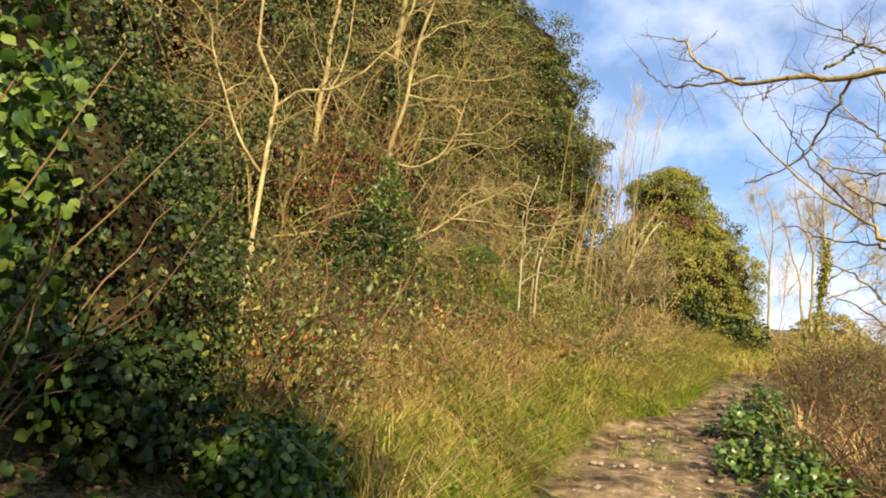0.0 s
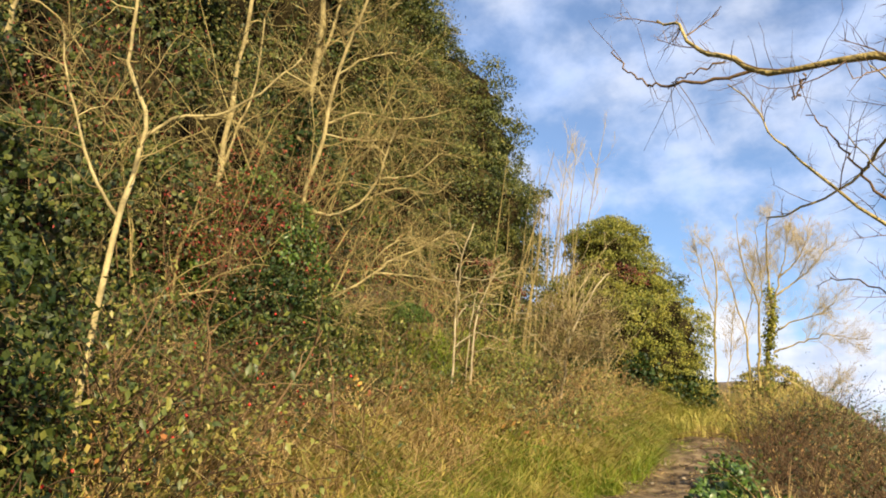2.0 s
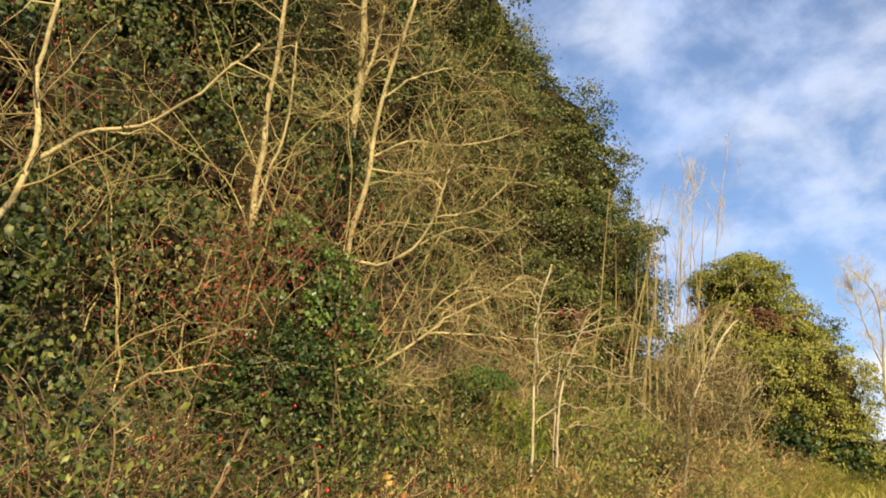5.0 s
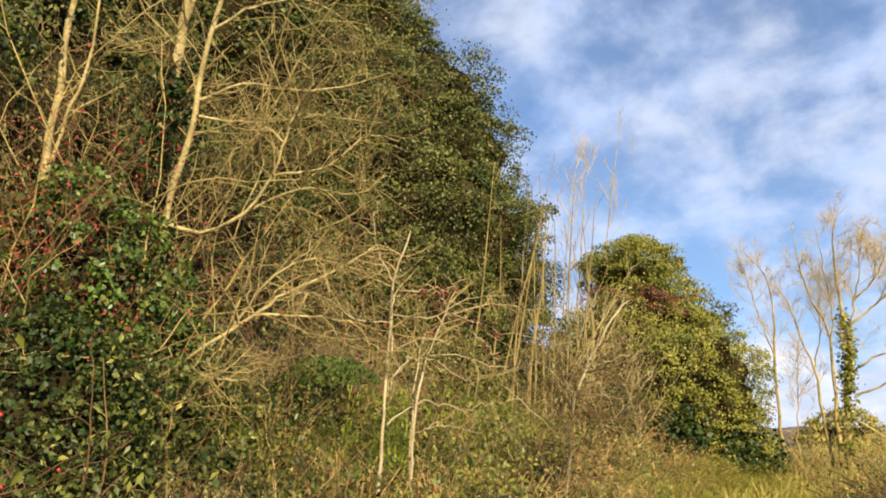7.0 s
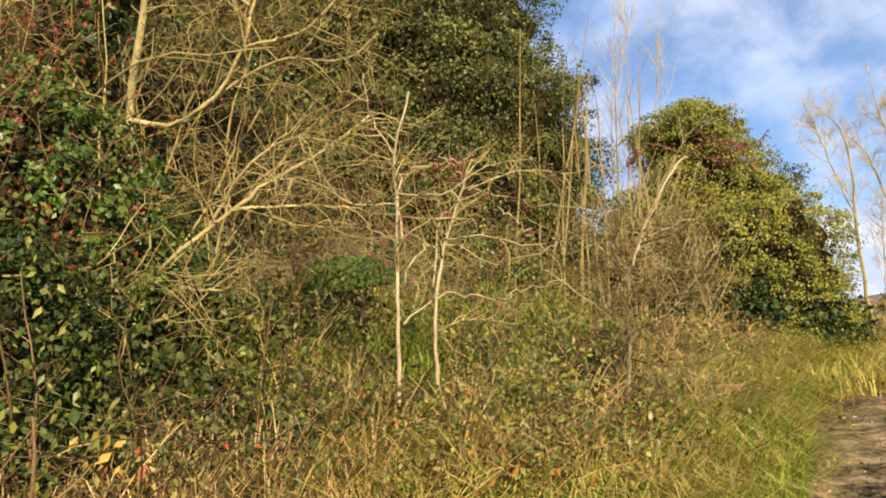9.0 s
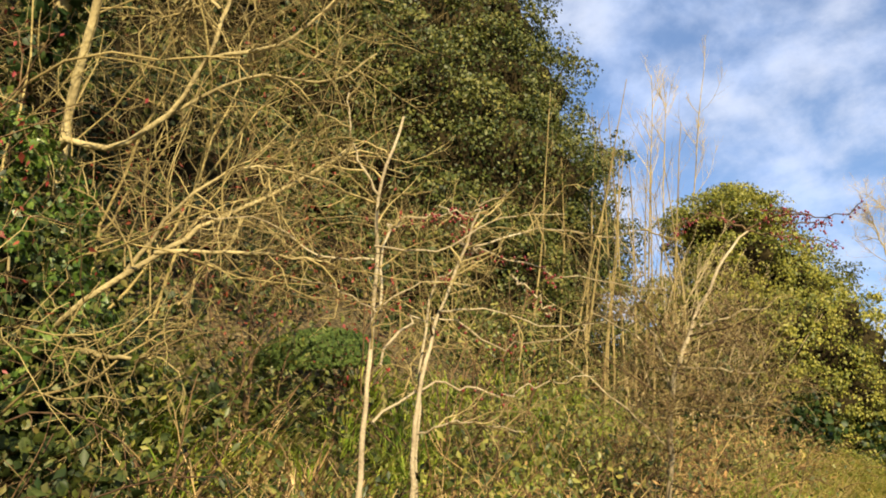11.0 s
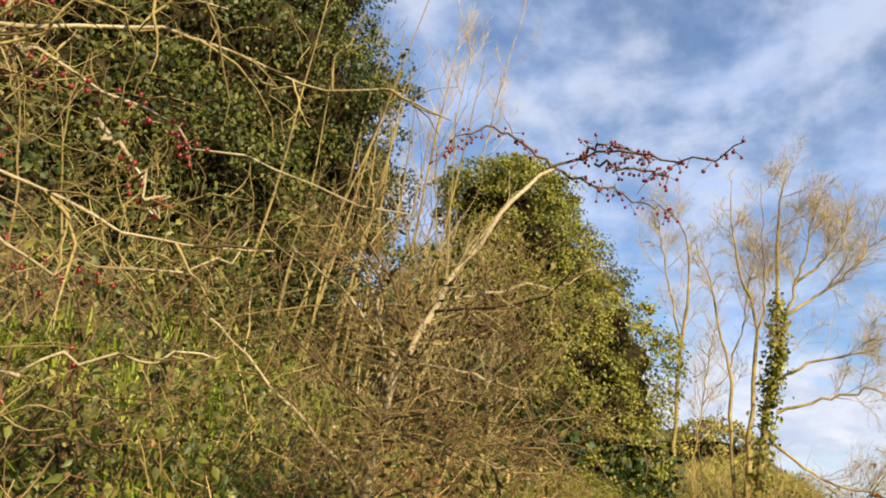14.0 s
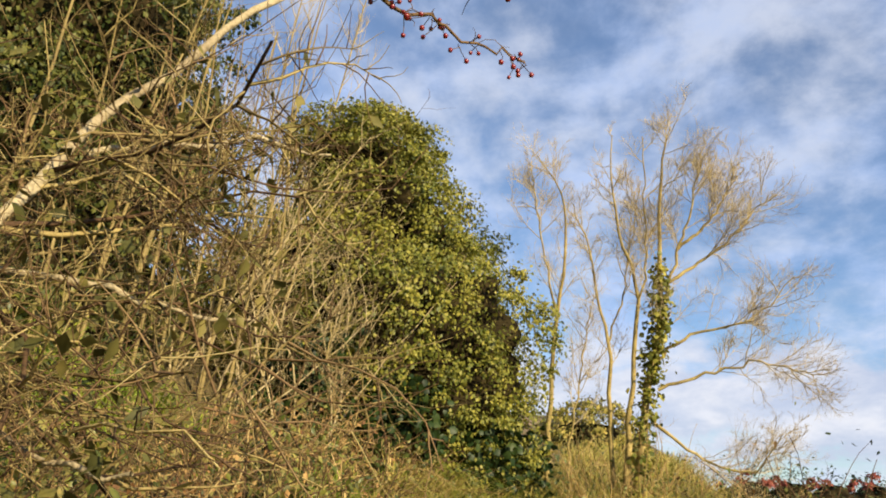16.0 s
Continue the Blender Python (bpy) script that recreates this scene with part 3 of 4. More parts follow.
for k in range(13):
    y = 6.3 + 3.0 * k / 12 + rng.normal(0, 0.2)
    bare_shrub(foot(rng.uniform(-4.5, -3.6), y), rng.uniform(2.0, 3.5), 2, "upright leafless shrub with yellow-lichened stems", M_LIME, lean=(rng.uniform(-0.1, 0.25), rng.uniform(-0.2, 0.2)), twig=8, levels=1, r=0.0085, spread=0.9, kink=0.24)
for x, y, h in ((-3.75, 7.2, 1.9), (-4.15, 7.3, 2.0), (-3.95, 7.1, 1.7), (-4.5, 6.2, 2.6), (-3.5, 9.2, 1.9)):
    bare_shrub(foot(x, y), h, 5, "shrub with rust-red leaves and twigs among the ivy", M_DARKTWIG, lean=(0.1, -0.1), twig=7, levels=1, r=0.005, spread=0.7, kink=0.2, leaf=M_REDLEAF, leaf_size=0.03, leafy=14)

# ---- trees with pale trunks on the bank ----


def pale_tree(anchors, r0, r1, label, limbs, material=M_BARK, twig_mat=M_TWIG, count=12, length=0.75, levels=1, ivy=0, name="pale_tree", wob=0.004):
    """A trunk through anchors, limbs given by theirs, twigs by chance."""
    ob = thing(name, anchors[0], label, "tree", "trees on the bank")
    line = curve_through(anchors, 20, wob)
    part("trunk", tube(line, r0, r1, 9, 0.16), material, ob)
    tw = boughs(line, max(r1 * 0.9, 0.010), count + 4, length, levels, 0.9, 0.26, 0.02, 0.35)
    for a, ra, rb in limbs:
        ll = curve_through(a, 14, wob)
        part("limb", tube(ll, ra * 0.75, rb * 0.8, 7, 0.15), material, ob)
        boughs(ll, max(rb, 0.008), count + 2, length * 0.8, levels, 0.9, 0.28, 0.0, 0.2, tw)
    part("twig_spray", joined(tw), twig_mat, ob, "", "stuff")
    if ivy:
        k = rng.integers(2, 12, ivy)
        p = line[k] + rng.normal(0, 0.07, (ivy, 3))
        part("ivy", leaves(p, unit(p - line[k]), 0.05, "ivy", 0.5), M_IVY_DARK, ob, "green ivy climbing the trunk", "stuff")
    return ob


pale = "slender pale-barked leafless tree on the overgrown bank"
pale_tree([(-2.62, 3.85, 0.6), (-2.65, 3.93, 1.21), (-2.72, 4.19, 1.92), (-2.86, 4.45, 2.15), (-2.96, 4.65, 2.33), (-2.99, 4.74, 2.59), (-3.13, 4.83, 2.8), (-3.26, 4.92, 2.97), (-3.31, 5.01, 3.2), (-3.35, 5.1, 3.54)], 0.015, 0.010, "pale forked leafless tree with yellowing leaves at its foot",
          [([(-3.02, 4.75, 2.49), (-2.9, 4.89, 2.63), (-2.69, 5.02, 2.68), (-2.47, 5.16, 2.87), (-2.35, 5.3, 3.07)], 0.014, 0.006), ([(-2.8, 4.3, 1.99), (-3, 4.38, 2.19), (-3.18, 4.45, 2.49), (-3.33, 4.52, 2.78), (-3.46, 4.6, 3.14)], 0.013, 0.006)], count=12, levels=1, length=0.7)
pale_tree([(-4.4, 5.0, 1.9), (-4.38, 5.05, 2.9), (-4.3, 5.15, 3.6), (-4.2, 5.3, 4.8)], 0.026, 0.015, pale, [], count=9)
pale_tree([(-4.5, 7.95, 1.7), (-4.52, 8, 2.69), (-4.5, 8, 2.97), (-4.48, 8, 3.25), (-4.4, 8, 3.58), (-4.36, 8, 4.01), (-4.24, 8, 4.53), (-4.18, 8, 5.12)], 0.034, 0.018, pale,
          [([(-4.52, 8.02, 2.98), (-4.43, 8.02, 3.16), (-4.34, 8.02, 3.41), (-4.23, 8.02, 3.61), (-4.14, 8.02, 3.93), (-4.08, 8.02, 4.51)], 0.022, 0.01)], count=11)
pale_tree([(-4.35, 8.3, 1.7), (-4.19, 8.35, 2.87), (-3.98, 8.35, 3.17), (-3.79, 8.35, 3.41), (-3.74, 8.35, 3.69), (-3.68, 8.35, 4.03), (-3.62, 8.35, 4.41), (-3.6, 8.35, 5.06)], 0.046, 0.028, "leaning pale trunk with green ivy climbing it",
          [([(-3.68, 8.35, 4.03), (-3.5, 8.35, 4.44), (-3.4, 8.35, 4.82)], 0.028, 0.012)], ivy=650)
pale_tree([(-3.85, 8.25, 1.5), (-3.74, 8.3, 2.73), (-3.62, 8.3, 3.05), (-3.54, 8.3, 3.32), (-3.49, 8.3, 3.6), (-3.41, 8.3, 3.97), (-3.21, 8.3, 4.46), (-3.06, 8.3, 4.82)], 0.025, 0.014, pale,
          [([(-3.49, 8.3, 3.48), (-3.23, 8.48, 3.62), (-2.91, 8.65, 3.58), (-2.58, 8.82, 3.64), (-2.35, 9, 3.76)], 0.016, 0.005), ([(-3.51, 8.3, 3.37), (-3.14, 8.5, 3.33), (-2.83, 8.7, 3.4), (-2.41, 8.9, 3.36)], 0.014, 0.005), ([(-3.41, 8.3, 3.97), (-3.15, 8.5, 4.2), (-2.88, 8.7, 4.28), (-2.66, 8.9, 4.17)], 0.014, 0.005)], count=15, length=0.9, levels=1)
pale_tree([(-4.1, 8.55, 2.5), (-3.65, 8.2, 2.6), (-3.4, 8.27, 2.55), (-3.14, 8.33, 2.68), (-2.98, 8.4, 2.92), (-2.94, 8.47, 3.16), (-2.88, 8.53, 3.4), (-2.78, 8.6, 3.6)], 0.017, 0.006, "low pale trunk curving up from the bank",
          [([(-2.91, 8.4, 3.14), (-3.04, 8.4, 3.25), (-3.23, 8.4, 3.08)], 0.012, 0.005), ([(-2.98, 8.4, 2.92), (-2.66, 8.53, 2.97), (-2.42, 8.67, 3.2), (-2.23, 8.8, 3.17)], 0.013, 0.005), ([(-3.15, 8.35, 2.68), (-2.83, 8.5, 2.84), (-2.51, 8.65, 2.8), (-2.33, 8.8, 2.95)], 0.012, 0.005)], count=14, length=0.8)
pale_tree([(-3.95, 8.3, 1.5), (-3.4, 7.85, 1.6), (-3, 7.76, 1.81), (-2.82, 7.92, 1.96), (-2.72, 8.08, 2.09), (-2.48, 8.24, 2.22), (-2.24, 8.4, 2.39)], 0.013, 0.007, "broken leaning branch with many tangled twigs",
          [([(-2.79, 7.85, 1.95), (-2.52, 8.02, 1.94), (-2.25, 8.2, 1.89)], 0.012, 0.004), ([(-3.24, 7.9, 1.64), (-3.08, 7.9, 1.6), (-2.85, 7.9, 1.57)], 0.015, 0.008), ([(-2.92, 7.85, 1.9), (-2.78, 8, 2.16), (-2.58, 8.15, 2.3), (-2.29, 8.3, 2.22)], 0.012, 0.004)], count=14, length=0.7)

# saplings
pale_tree([(-2.12, 8.05, 0.95), (-2.12, 8.12, 1.25), (-2.14, 8.29, 1.68), (-2.09, 8.28, 2.14), (-2.0, 8.35, 2.45)], 0.0115, 0.005, "pale straight sapling at the foot of the bank",
          [([(-2.09, 8.28, 2.14), (-2.2, 8.3, 2.35), (-2.25, 8.35, 2.6)], 0.007, 0.003), ([(-2.12, 8.28, 1.95), (-1.9, 8.4, 1.93), (-1.7, 8.5, 2.03), (-1.5, 8.75, 2.06)], 0.006, 0.002), ([(-2.13, 8.29, 1.9), (-2.3, 8.15, 1.92), (-2.45, 8.1, 2.05), (-2.7, 8.0, 2.1)], 0.006, 0.002), ([(-2.13, 8.29, 1.72), (-1.95, 8.35, 1.8), (-1.8, 8.45, 1.78)], 0.005, 0.002), ([(-2.13, 8.29, 1.7), (-2.3, 8.2, 1.82), (-2.5, 8.2, 1.85)], 0.005, 0.002)],
          M_PALE, M_TWIG, 7, 0.4, 1, name="sapling")
pale_tree([(-1.98, 8.2, 1.0), (-1.97, 8.25, 1.3), (-1.97, 8.5, 1.67), (-1.8, 8.6, 2.1)], 0.0105, 0.005, "pale leaning sapling with red berries beside it",
          [([(-1.97, 8.5, 1.7), (-1.8, 8.6, 1.7), (-1.6, 8.75, 1.62), (-1.4, 8.9, 1.63)], 0.006, 0.002), ([(-1.85, 8.58, 1.95), (-1.6, 8.75, 2.02), (-1.4, 8.9, 1.98), (-1.2, 9.0, 2.0)], 0.006, 0.002), ([(-1.98, 8.25, 1.25), (-1.8, 8.25, 1.29), (-1.6, 8.35, 1.24)], 0.006, 0.002)],
          M_PALE, M_TWIG, 7, 0.36, 1, name="sapling")

# ---- hawthorn by the path, with berries ----


def ball(at, r):
    """A small round berry."""
    v = np.array([(0, 0, 1), (0.9, 0, 0.2), (0.28, 0.86, 0.2), (-0.73, 0.53, 0.2), (-0.73, -0.53, 0.2), (0.28, -0.86, 0.2), (0.6, 0.4, -0.75), (-0.25, 0.7, -0.75), (-0.75, 0, -0.75), (-0.25, -0.7, -0.75), (0.6, -0.4, -0.75), (0, 0, -1.05)])
    f = np.array([(0, 1, 2), (0, 2, 3), (0, 3, 4), (0, 4, 5), (0, 5, 1), (1, 6, 2), (2, 6, 7), (2, 7, 3), (3, 7, 8), (3, 8, 4), (4, 8, 9), (4, 9, 5), (5, 9, 10), (5, 10, 1), (1, 10, 6), (6, 11, 7), (7, 11, 8), (8, 11, 9), (9, 11, 10), (10, 11, 6)])
    return np.asarray(at) + v * r, f


def berries_along(line, count, hang=0.025):
    out, stalks = [], []
    for _ in range(count):
        k = rng.integers(0, len(line))
        s = line[k] + rng.normal(0, 0.006, 3)
        e = s + rng.normal(0, 1, 3) * (0.018, 0.018, 0.012) - UP * rng.uniform(-0.3, 1) * hang
        out.append((e, rng.uniform(0.8, 1.15)))
        stalks.append(tube(np.array((s, (s + e) / 2 + rng.normal(0, 0.003, 3), e)), 0.0012, 0.001, 3))
    return out, stalks


haw = thing("hawthorn", (-1.32, 9.6, 0.6), "leafless hawthorn with pale leaning trunk and dark red berries", "tree", "trees on the bank")
h_line = curve_through([(-1.36, 9.64, 0.6), (-1.3, 9.56, 1.02), (-1.25, 9.5, 1.32), (-1.17, 9.55, 1.54), (-1.04, 9.8, 1.84), (-0.87, 10.03, 2.1)], 26, 0.006)
part("trunk", tube(h_line, 0.0155, 0.005, 9, 0.3), M_PALE, haw)
h_tw = boughs(h_line[:18], 0.009, 26, 0.62, 2, 1.2, 0.2, 0.0, 0.2)
limbs = [
    ([(-1.25, 9.53, 1.3), (-1.3, 9.5, 1.55), (-1.45, 9.5, 1.75)], 0.012, 0.004),
    ([(-1.27, 9.53, 1.25), (-1.1, 9.4, 1.22), (-0.9, 9.3, 1.2)], 0.010, 0.004),
    ([(-1.2, 9.53, 1.42), (-1.0, 9.5, 1.4), (-0.85, 9.6, 1.38)], 0.010, 0.003),
    ([(-1.12, 9.6, 1.6), (-0.95, 9.7, 1.66), (-0.8, 9.85, 1.68)], 0.009, 0.003),
    ([(-1.3, 9.56, 1.05), (-1.5, 9.4, 1.3), (-1.7, 9.3, 1.5)], 0.010, 0.004),
    ([(-1.22, 9.53, 1.4), (-1.45, 9.7, 1.6), (-1.7, 9.9, 1.75)], 0.010, 0.004)]
for a, ra, rb in limbs:
    ll = curve_through(a, 12, 0.006)
    part("limb", tube(ll, ra * 0.6, rb * 0.7, 6, 0.2), M_PALE, haw)
    boughs(ll, rb * 1.3, 9, 0.42, 2, 1.0, 0.25, 0.0, 0.1, h_tw)
part("twig_spray", joined(h_tw[::2]), M_DARKTWIG, haw, "fine brown twigs", "stuff")
part("twig_spray", joined(h_tw[1::2]), M_TWIG, haw, "fine tan twigs", "stuff")
hl = np.concatenate([curve_through(a, 12) for a, _, _ in limbs] + [h_line[6:18]])
hl = hl[hl[:, 2] < 1.7]
hp = hl[rng.integers(0, len(hl), 900)] + rng.normal(0, 0.07, (900, 3))
part("leaf_spray", leaves(hp, np.tile(UP, (900, 1)), 0.030, "oval", 1.0), M_OLIVE, haw, "a few yellowing leaves left", "stuff")
sprays = [
    [(-0.87, 10.03, 2.1), (-0.78, 10, 2.13), (-0.66, 9.9, 2.14), (-0.56, 9.8, 2.11), (-0.44, 9.65, 2.06), (-0.36, 9.55, 2.09)],
    [(-0.87, 10.03, 2.1), (-0.73, 10.06, 2.05), (-0.62, 10.1, 2.05), (-0.51, 10.14, 2.01), (-0.43, 10.17, 2)],
    [(-0.87, 10.03, 2.1), (-0.97, 10, 2.17), (-1.08, 9.95, 2.2), (-1.17, 9.9, 2.15), (-1.23, 9.85, 2.07)],
    [(-0.78, 10, 2.13), (-0.71, 9.95, 2.17), (-0.62, 9.9, 2.15), (-0.56, 9.85, 2.1)],
    [(-0.73, 9.98, 2.11), (-0.64, 9.95, 2.1), (-0.54, 9.9, 2.08), (-0.5, 9.88, 2.05)]]
b_all, st_all = [], []
for a in sprays:
    ll = curve_through(a, 18, 0.008)
    part("berry_twig", tube(ll, 0.0055, 0.002, 5), M_DARKTWIG, haw)
    b, s = berries_along(ll[3:], 34)
    b_all += b; st_all += s
    st_all += boughs(ll, 0.003, 5, 0.10, 0, 0.9, 0.3, 0, 0.2)
berry_me = mesh_of("berry", *ball((0, 0, 0), 0.0065), True)
berry_me.materials.append(M_BERRY)
for a, r in b_all:
    ob = new("berry", berry_me)
    ob.parent, ob.location, ob.scale = haw, Vector(site(a)) - haw.location, (r, r, r)
part("berry_stalk_spray", joined(st_all), M_DARKTWIG, haw, "", "stuff")

berry_bough = thing("berry_bough", (-2.05, 8.45, 0.75), "thin tangled branches hung with dark red berries", "shrub", "trees on the bank")
bb_tw = []
for a, fruit in (([(-2.05, 8.45, 0.75), (-2.08, 8.48, 1.3), (-2.03, 8.55, 1.73), (-1.99, 8.64, 1.86), (-1.89, 8.73, 1.95), (-1.83, 8.82, 1.93), (-1.64, 8.92, 1.86), (-1.44, 9.01, 1.82), (-1.19, 9.1, 1.74)], 70),
          ([(-2.12, 8.3, 1.7), (-2.22, 8.6, 2.05), (-2.19, 8.66, 2.1), (-2.08, 8.72, 2.13), (-1.94, 8.78, 2.11), (-1.87, 8.84, 2.17), (-1.77, 8.9, 2.21)], 45),
          ([(-2.13, 8.3, 1.5), (-2.14, 8.6, 1.69), (-2.1, 8.67, 1.68), (-1.99, 8.73, 1.68), (-1.85, 8.8, 1.57), (-1.71, 8.87, 1.56), (-1.57, 8.93, 1.58), (-1.49, 9, 1.64)], 22),
          ([(-2.12, 8.2, 1.3), (-2.02, 8.5, 1.42), (-1.84, 8.57, 1.39), (-1.74, 8.65, 1.36), (-1.6, 8.73, 1.4), (-1.45, 8.8, 1.41)], 10),
          ([(-1.76, 8.8, 1.85), (-1.69, 8.8, 1.79), (-1.62, 8.8, 1.7), (-1.59, 8.8, 1.66)], 16),
          ([(-1.87, 8.7, 1.95), (-1.94, 8.7, 2), (-1.93, 8.7, 2.08), (-2.04, 8.7, 2.17)], 30)):
    ll = curve_through(a, 24, 0.012)
    part("branch", tube(ll, 0.0058, 0.0022, 5, 0.3), M_PALE, berry_bough)
    boughs(ll, 0.0045, 10, 0.24, 1, 1.0, 0.25, 0.0, 0.3, bb_tw)
    bs, st = berries_along(ll[8:19], fruit, 0.03)
    bb_tw += st
    for p, r in bs:
        ob = new("berry", berry_me)
        ob.parent, ob.location, ob.scale = berry_bough, Vector(site(p)) - berry_bough.location, (r, r, r)
part("twig_spray", joined(bb_tw), M_TWIG, berry_bough, "", "stuff")

# ---- tall shoots between the ivy trees ----
for k in range(15):
    x, y = -2.75 + 0.07 * k + rng.normal(0, 0.05), 12.4 + 0.12 * k + rng.normal(0, 0.15)
    h = rng.uniform(2.3, 3.3)
    ob = thing("tall_shoot", foot(x, y), "tall thin tan leafless shoot on the bank", "sapling", "tall shoots")
    ln = wander(foot(x, y), UP + np.array((rng.uniform(0, 0.12), 0, 0)), h, 10, 0.035, 0.03)
    part("stem", tube(ln, 0.013, 0.004, 5, 0.1), M_TWIG, ob)
    part("twig_spray", joined(boughs(ln, 0.005, 9, 0.5, 1, 0.45, 0.1, 0.15, 0.3)), M_TWIG, ob, "", "stuff")
for x, y, h in ((-2.15, 15.0, 4.0), (-2.0, 15.1, 4.4), (-2.3, 15.0, 4.1)):
    ob = thing("tall_shoot", foot(x, y), "tall upright tan shoots against the sky", "sapling", "tall shoots")
    ln = wander(foot(x, y), UP + np.array((0.10, 0, 0)), h, 12, 0.03, 0.03)
    part("stem", tube(ln, 0.015, 0.004, 6, 0.1), M_LIME, ob)
    part("twig_spray", joined(boughs(ln, 0.009, 18, 0.8, 1, 0.4, 0.1, 0.18, 0.3)), M_ASH, ob, "", "stuff")

# ---- bare trees beyond the ivy tree ----


def ash(anchors_list, r, label, ivy_on=None, count=9, length=0.9):
    ob = thing("bare_tree", anchors_list[0][0], label, "tree", "bare trees beyond")
    tw = []
    for i, a in enumerate(anchors_list):
        ln = curve_through(a, 18, 0.01)
        part("trunk", tube(ln, r if i == 0 else r * 0.4, 0.004, 7, 0.12), M_LIME, ob)
        boughs(ln, 0.0085, count + 11, length * 1.1, 2, 0.6, 0.14, 0.10, 0.3, tw, 0.62)
    part("twig_spray", joined(tw), M_ASH, ob, "spreading bare twigs", "stuff")
    if ivy_on is not None:
        ln = curve_through(anchors_list[ivy_on], 18)
        k = rng.integers(0, 9, 1500)
        p = ln[k] + (ln[k + 1] - ln[k]) * rng.random((1500, 1)) + rng.normal(0, 0.055, (1500, 3)) * (1.2 - 0.05 * k[:, None])
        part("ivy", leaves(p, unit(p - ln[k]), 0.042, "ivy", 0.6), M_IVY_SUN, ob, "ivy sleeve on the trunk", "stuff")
    return ob


ash([[(1.31, 15.5, 0.11), (1.36, 15.5, 0.97), (1.41, 15.5, 1.46), (1.44, 15.5, 1.86), (1.38, 15.5, 2.36), (1.37, 15.5, 2.87), (1.39, 15.5, 3.23), (1.43, 15.5, 3.47)],
     [(1.45, 15.5, 1.86), (1.56, 15.5, 2.37), (1.67, 15.5, 2.79), (1.72, 15.5, 3.26)],
     [(1.42, 15.5, 1.37), (1.64, 15.45, 1.58), (2.01, 15.4, 1.73), (2.25, 15.35, 1.85), (2.51, 15.3, 2.19)],
     [(1.45, 15.5, 1.12), (1.88, 15.4, 1.31), (2.27, 15.3, 1.44), (2.67, 15.2, 1.36)],
     [(1.5, 15.5, 2.07), (1.85, 15.53, 2.35), (2.16, 15.57, 2.64), (2.34, 15.6, 3.03)],
     [(1.44, 15.5, 0.83), (1.83, 15.43, 0.58), (2.24, 15.37, 0.51), (2.47, 15.3, 0.84)],
     [(1.56, 15.5, 2.37), (1.87, 15.5, 2.71), (2.04, 15.5, 3.08)]], 0.040, "bare spreading tree with ivy up its trunk", 0, 10, 0.5)
ash([[(1.22, 15.5, 0.1), (1.21, 15.5, 0.76), (1.23, 15.5, 1.1), (1.23, 15.5, 1.74), (1.17, 15.5, 2.14), (1.02, 15.5, 2.53), (0.92, 15.5, 2.93), (0.92, 15.5, 3.35)],
     [(1.23, 15.5, 1.74), (1.29, 15.5, 2.25), (1.23, 15.5, 2.86), (1.19, 15.5, 3.37)]], 0.030, "pale slender bare tree beside the ivied one", None, 8, 0.42)
ash([[(1.13, 15.6, 0.07), (1.07, 15.6, 0.94), (1.01, 15.6, 1.48), (0.88, 15.6, 1.92), (0.77, 15.6, 2.37), (0.6, 15.6, 2.71)],
     [(1.01, 15.6, 1.48), (1.11, 15.6, 1.89), (1.16, 15.6, 2.35), (1.21, 15.6, 2.87)]], 0.024, "slender bare tree beyond the ivy tree", None, 7, 0.42)
ash([[(0.56, 15.55, 0.08), (0.53, 15.55, 0.8), (0.53, 15.55, 1.68), (0.57, 15.55, 2.24), (0.52, 15.55, 2.75), (0.25, 15.55, 3.12)],
     [(0.53, 15.55, 1.68), (0.38, 15.55, 2.23), (0.27, 15.55, 2.73), (0.21, 15.55, 2.98)],
     [(0.73, 15.6, 0.09), (0.75, 15.6, 0.76), (0.79, 15.6, 1.31), (0.84, 15.6, 1.81)]], 0.026, "slender bare tree beyond the ivy tree", None, 7, 0.42)

# ---- overhanging branches beside the path ----
over = thing("overhanging_tree", (1.5, 2.3, -0.1), "leafless tree with yellow-lichened branches over the path", "tree")
o_tr = curve_through([(1.5, 2.3, -0.1), (1.47, 2.32, 0.8), (1.4, 2.3, 1.6), (1.42, 2.25, 2.3), (1.35, 2.2, 3.2)], 16, 0.006)
part("trunk", tube(o_tr, 0.06, 0.03, 9, 0.15), M_LIME, over)
o_tw = []


def over_limb(anchors, ra, rb, twigs=7):
    """A limb of the overhanging tree with its thin side twigs."""
    ll = curve_through(anchors, 26, 0.004)
    part("limb", tube(ll, ra, rb, 6, 0.25), M_LIME if ra > 0.0055 else M_DARKTWIG, over)
    boughs(ll, max(rb * 1.2, 0.0028), twigs, 0.28 if anchors[-1][2] > 2.0 else 0.15, 1, 0.8, 0.14, 0.05, 0.3, o_tw)


over_limb([(1.42, 2.3, 1.65), (0.96, 2.6, 2.05), (0.5, 2.9, 2.11), (0.35, 2.99, 2.11), (0.21, 3.07, 2.14), (0, 3.16, 2.15), (-0.1, 3.24, 2.22), (-0.18, 3.33, 2.29), (-0.22, 3.41, 2.38), (-0.28, 3.5, 2.43)], 0.0135, 0.0035, 12)
over_limb([(0.01, 3.35, 2.21), (-0.24, 3.41, 2.2), (-0.33, 3.46, 2.24), (-0.42, 3.52, 2.35)], 0.005, 0.002, 4)
over_limb([(-0.09, 3.4, 2.26), (-0.2, 3.45, 2.24), (-0.25, 3.5, 2.22)], 0.003, 0.0015, 4)
over_limb([(0.27, 3.1, 2.17), (0.35, 3.05, 2.21), (0.39, 3, 2.25)], 0.006, 0.003, 4)
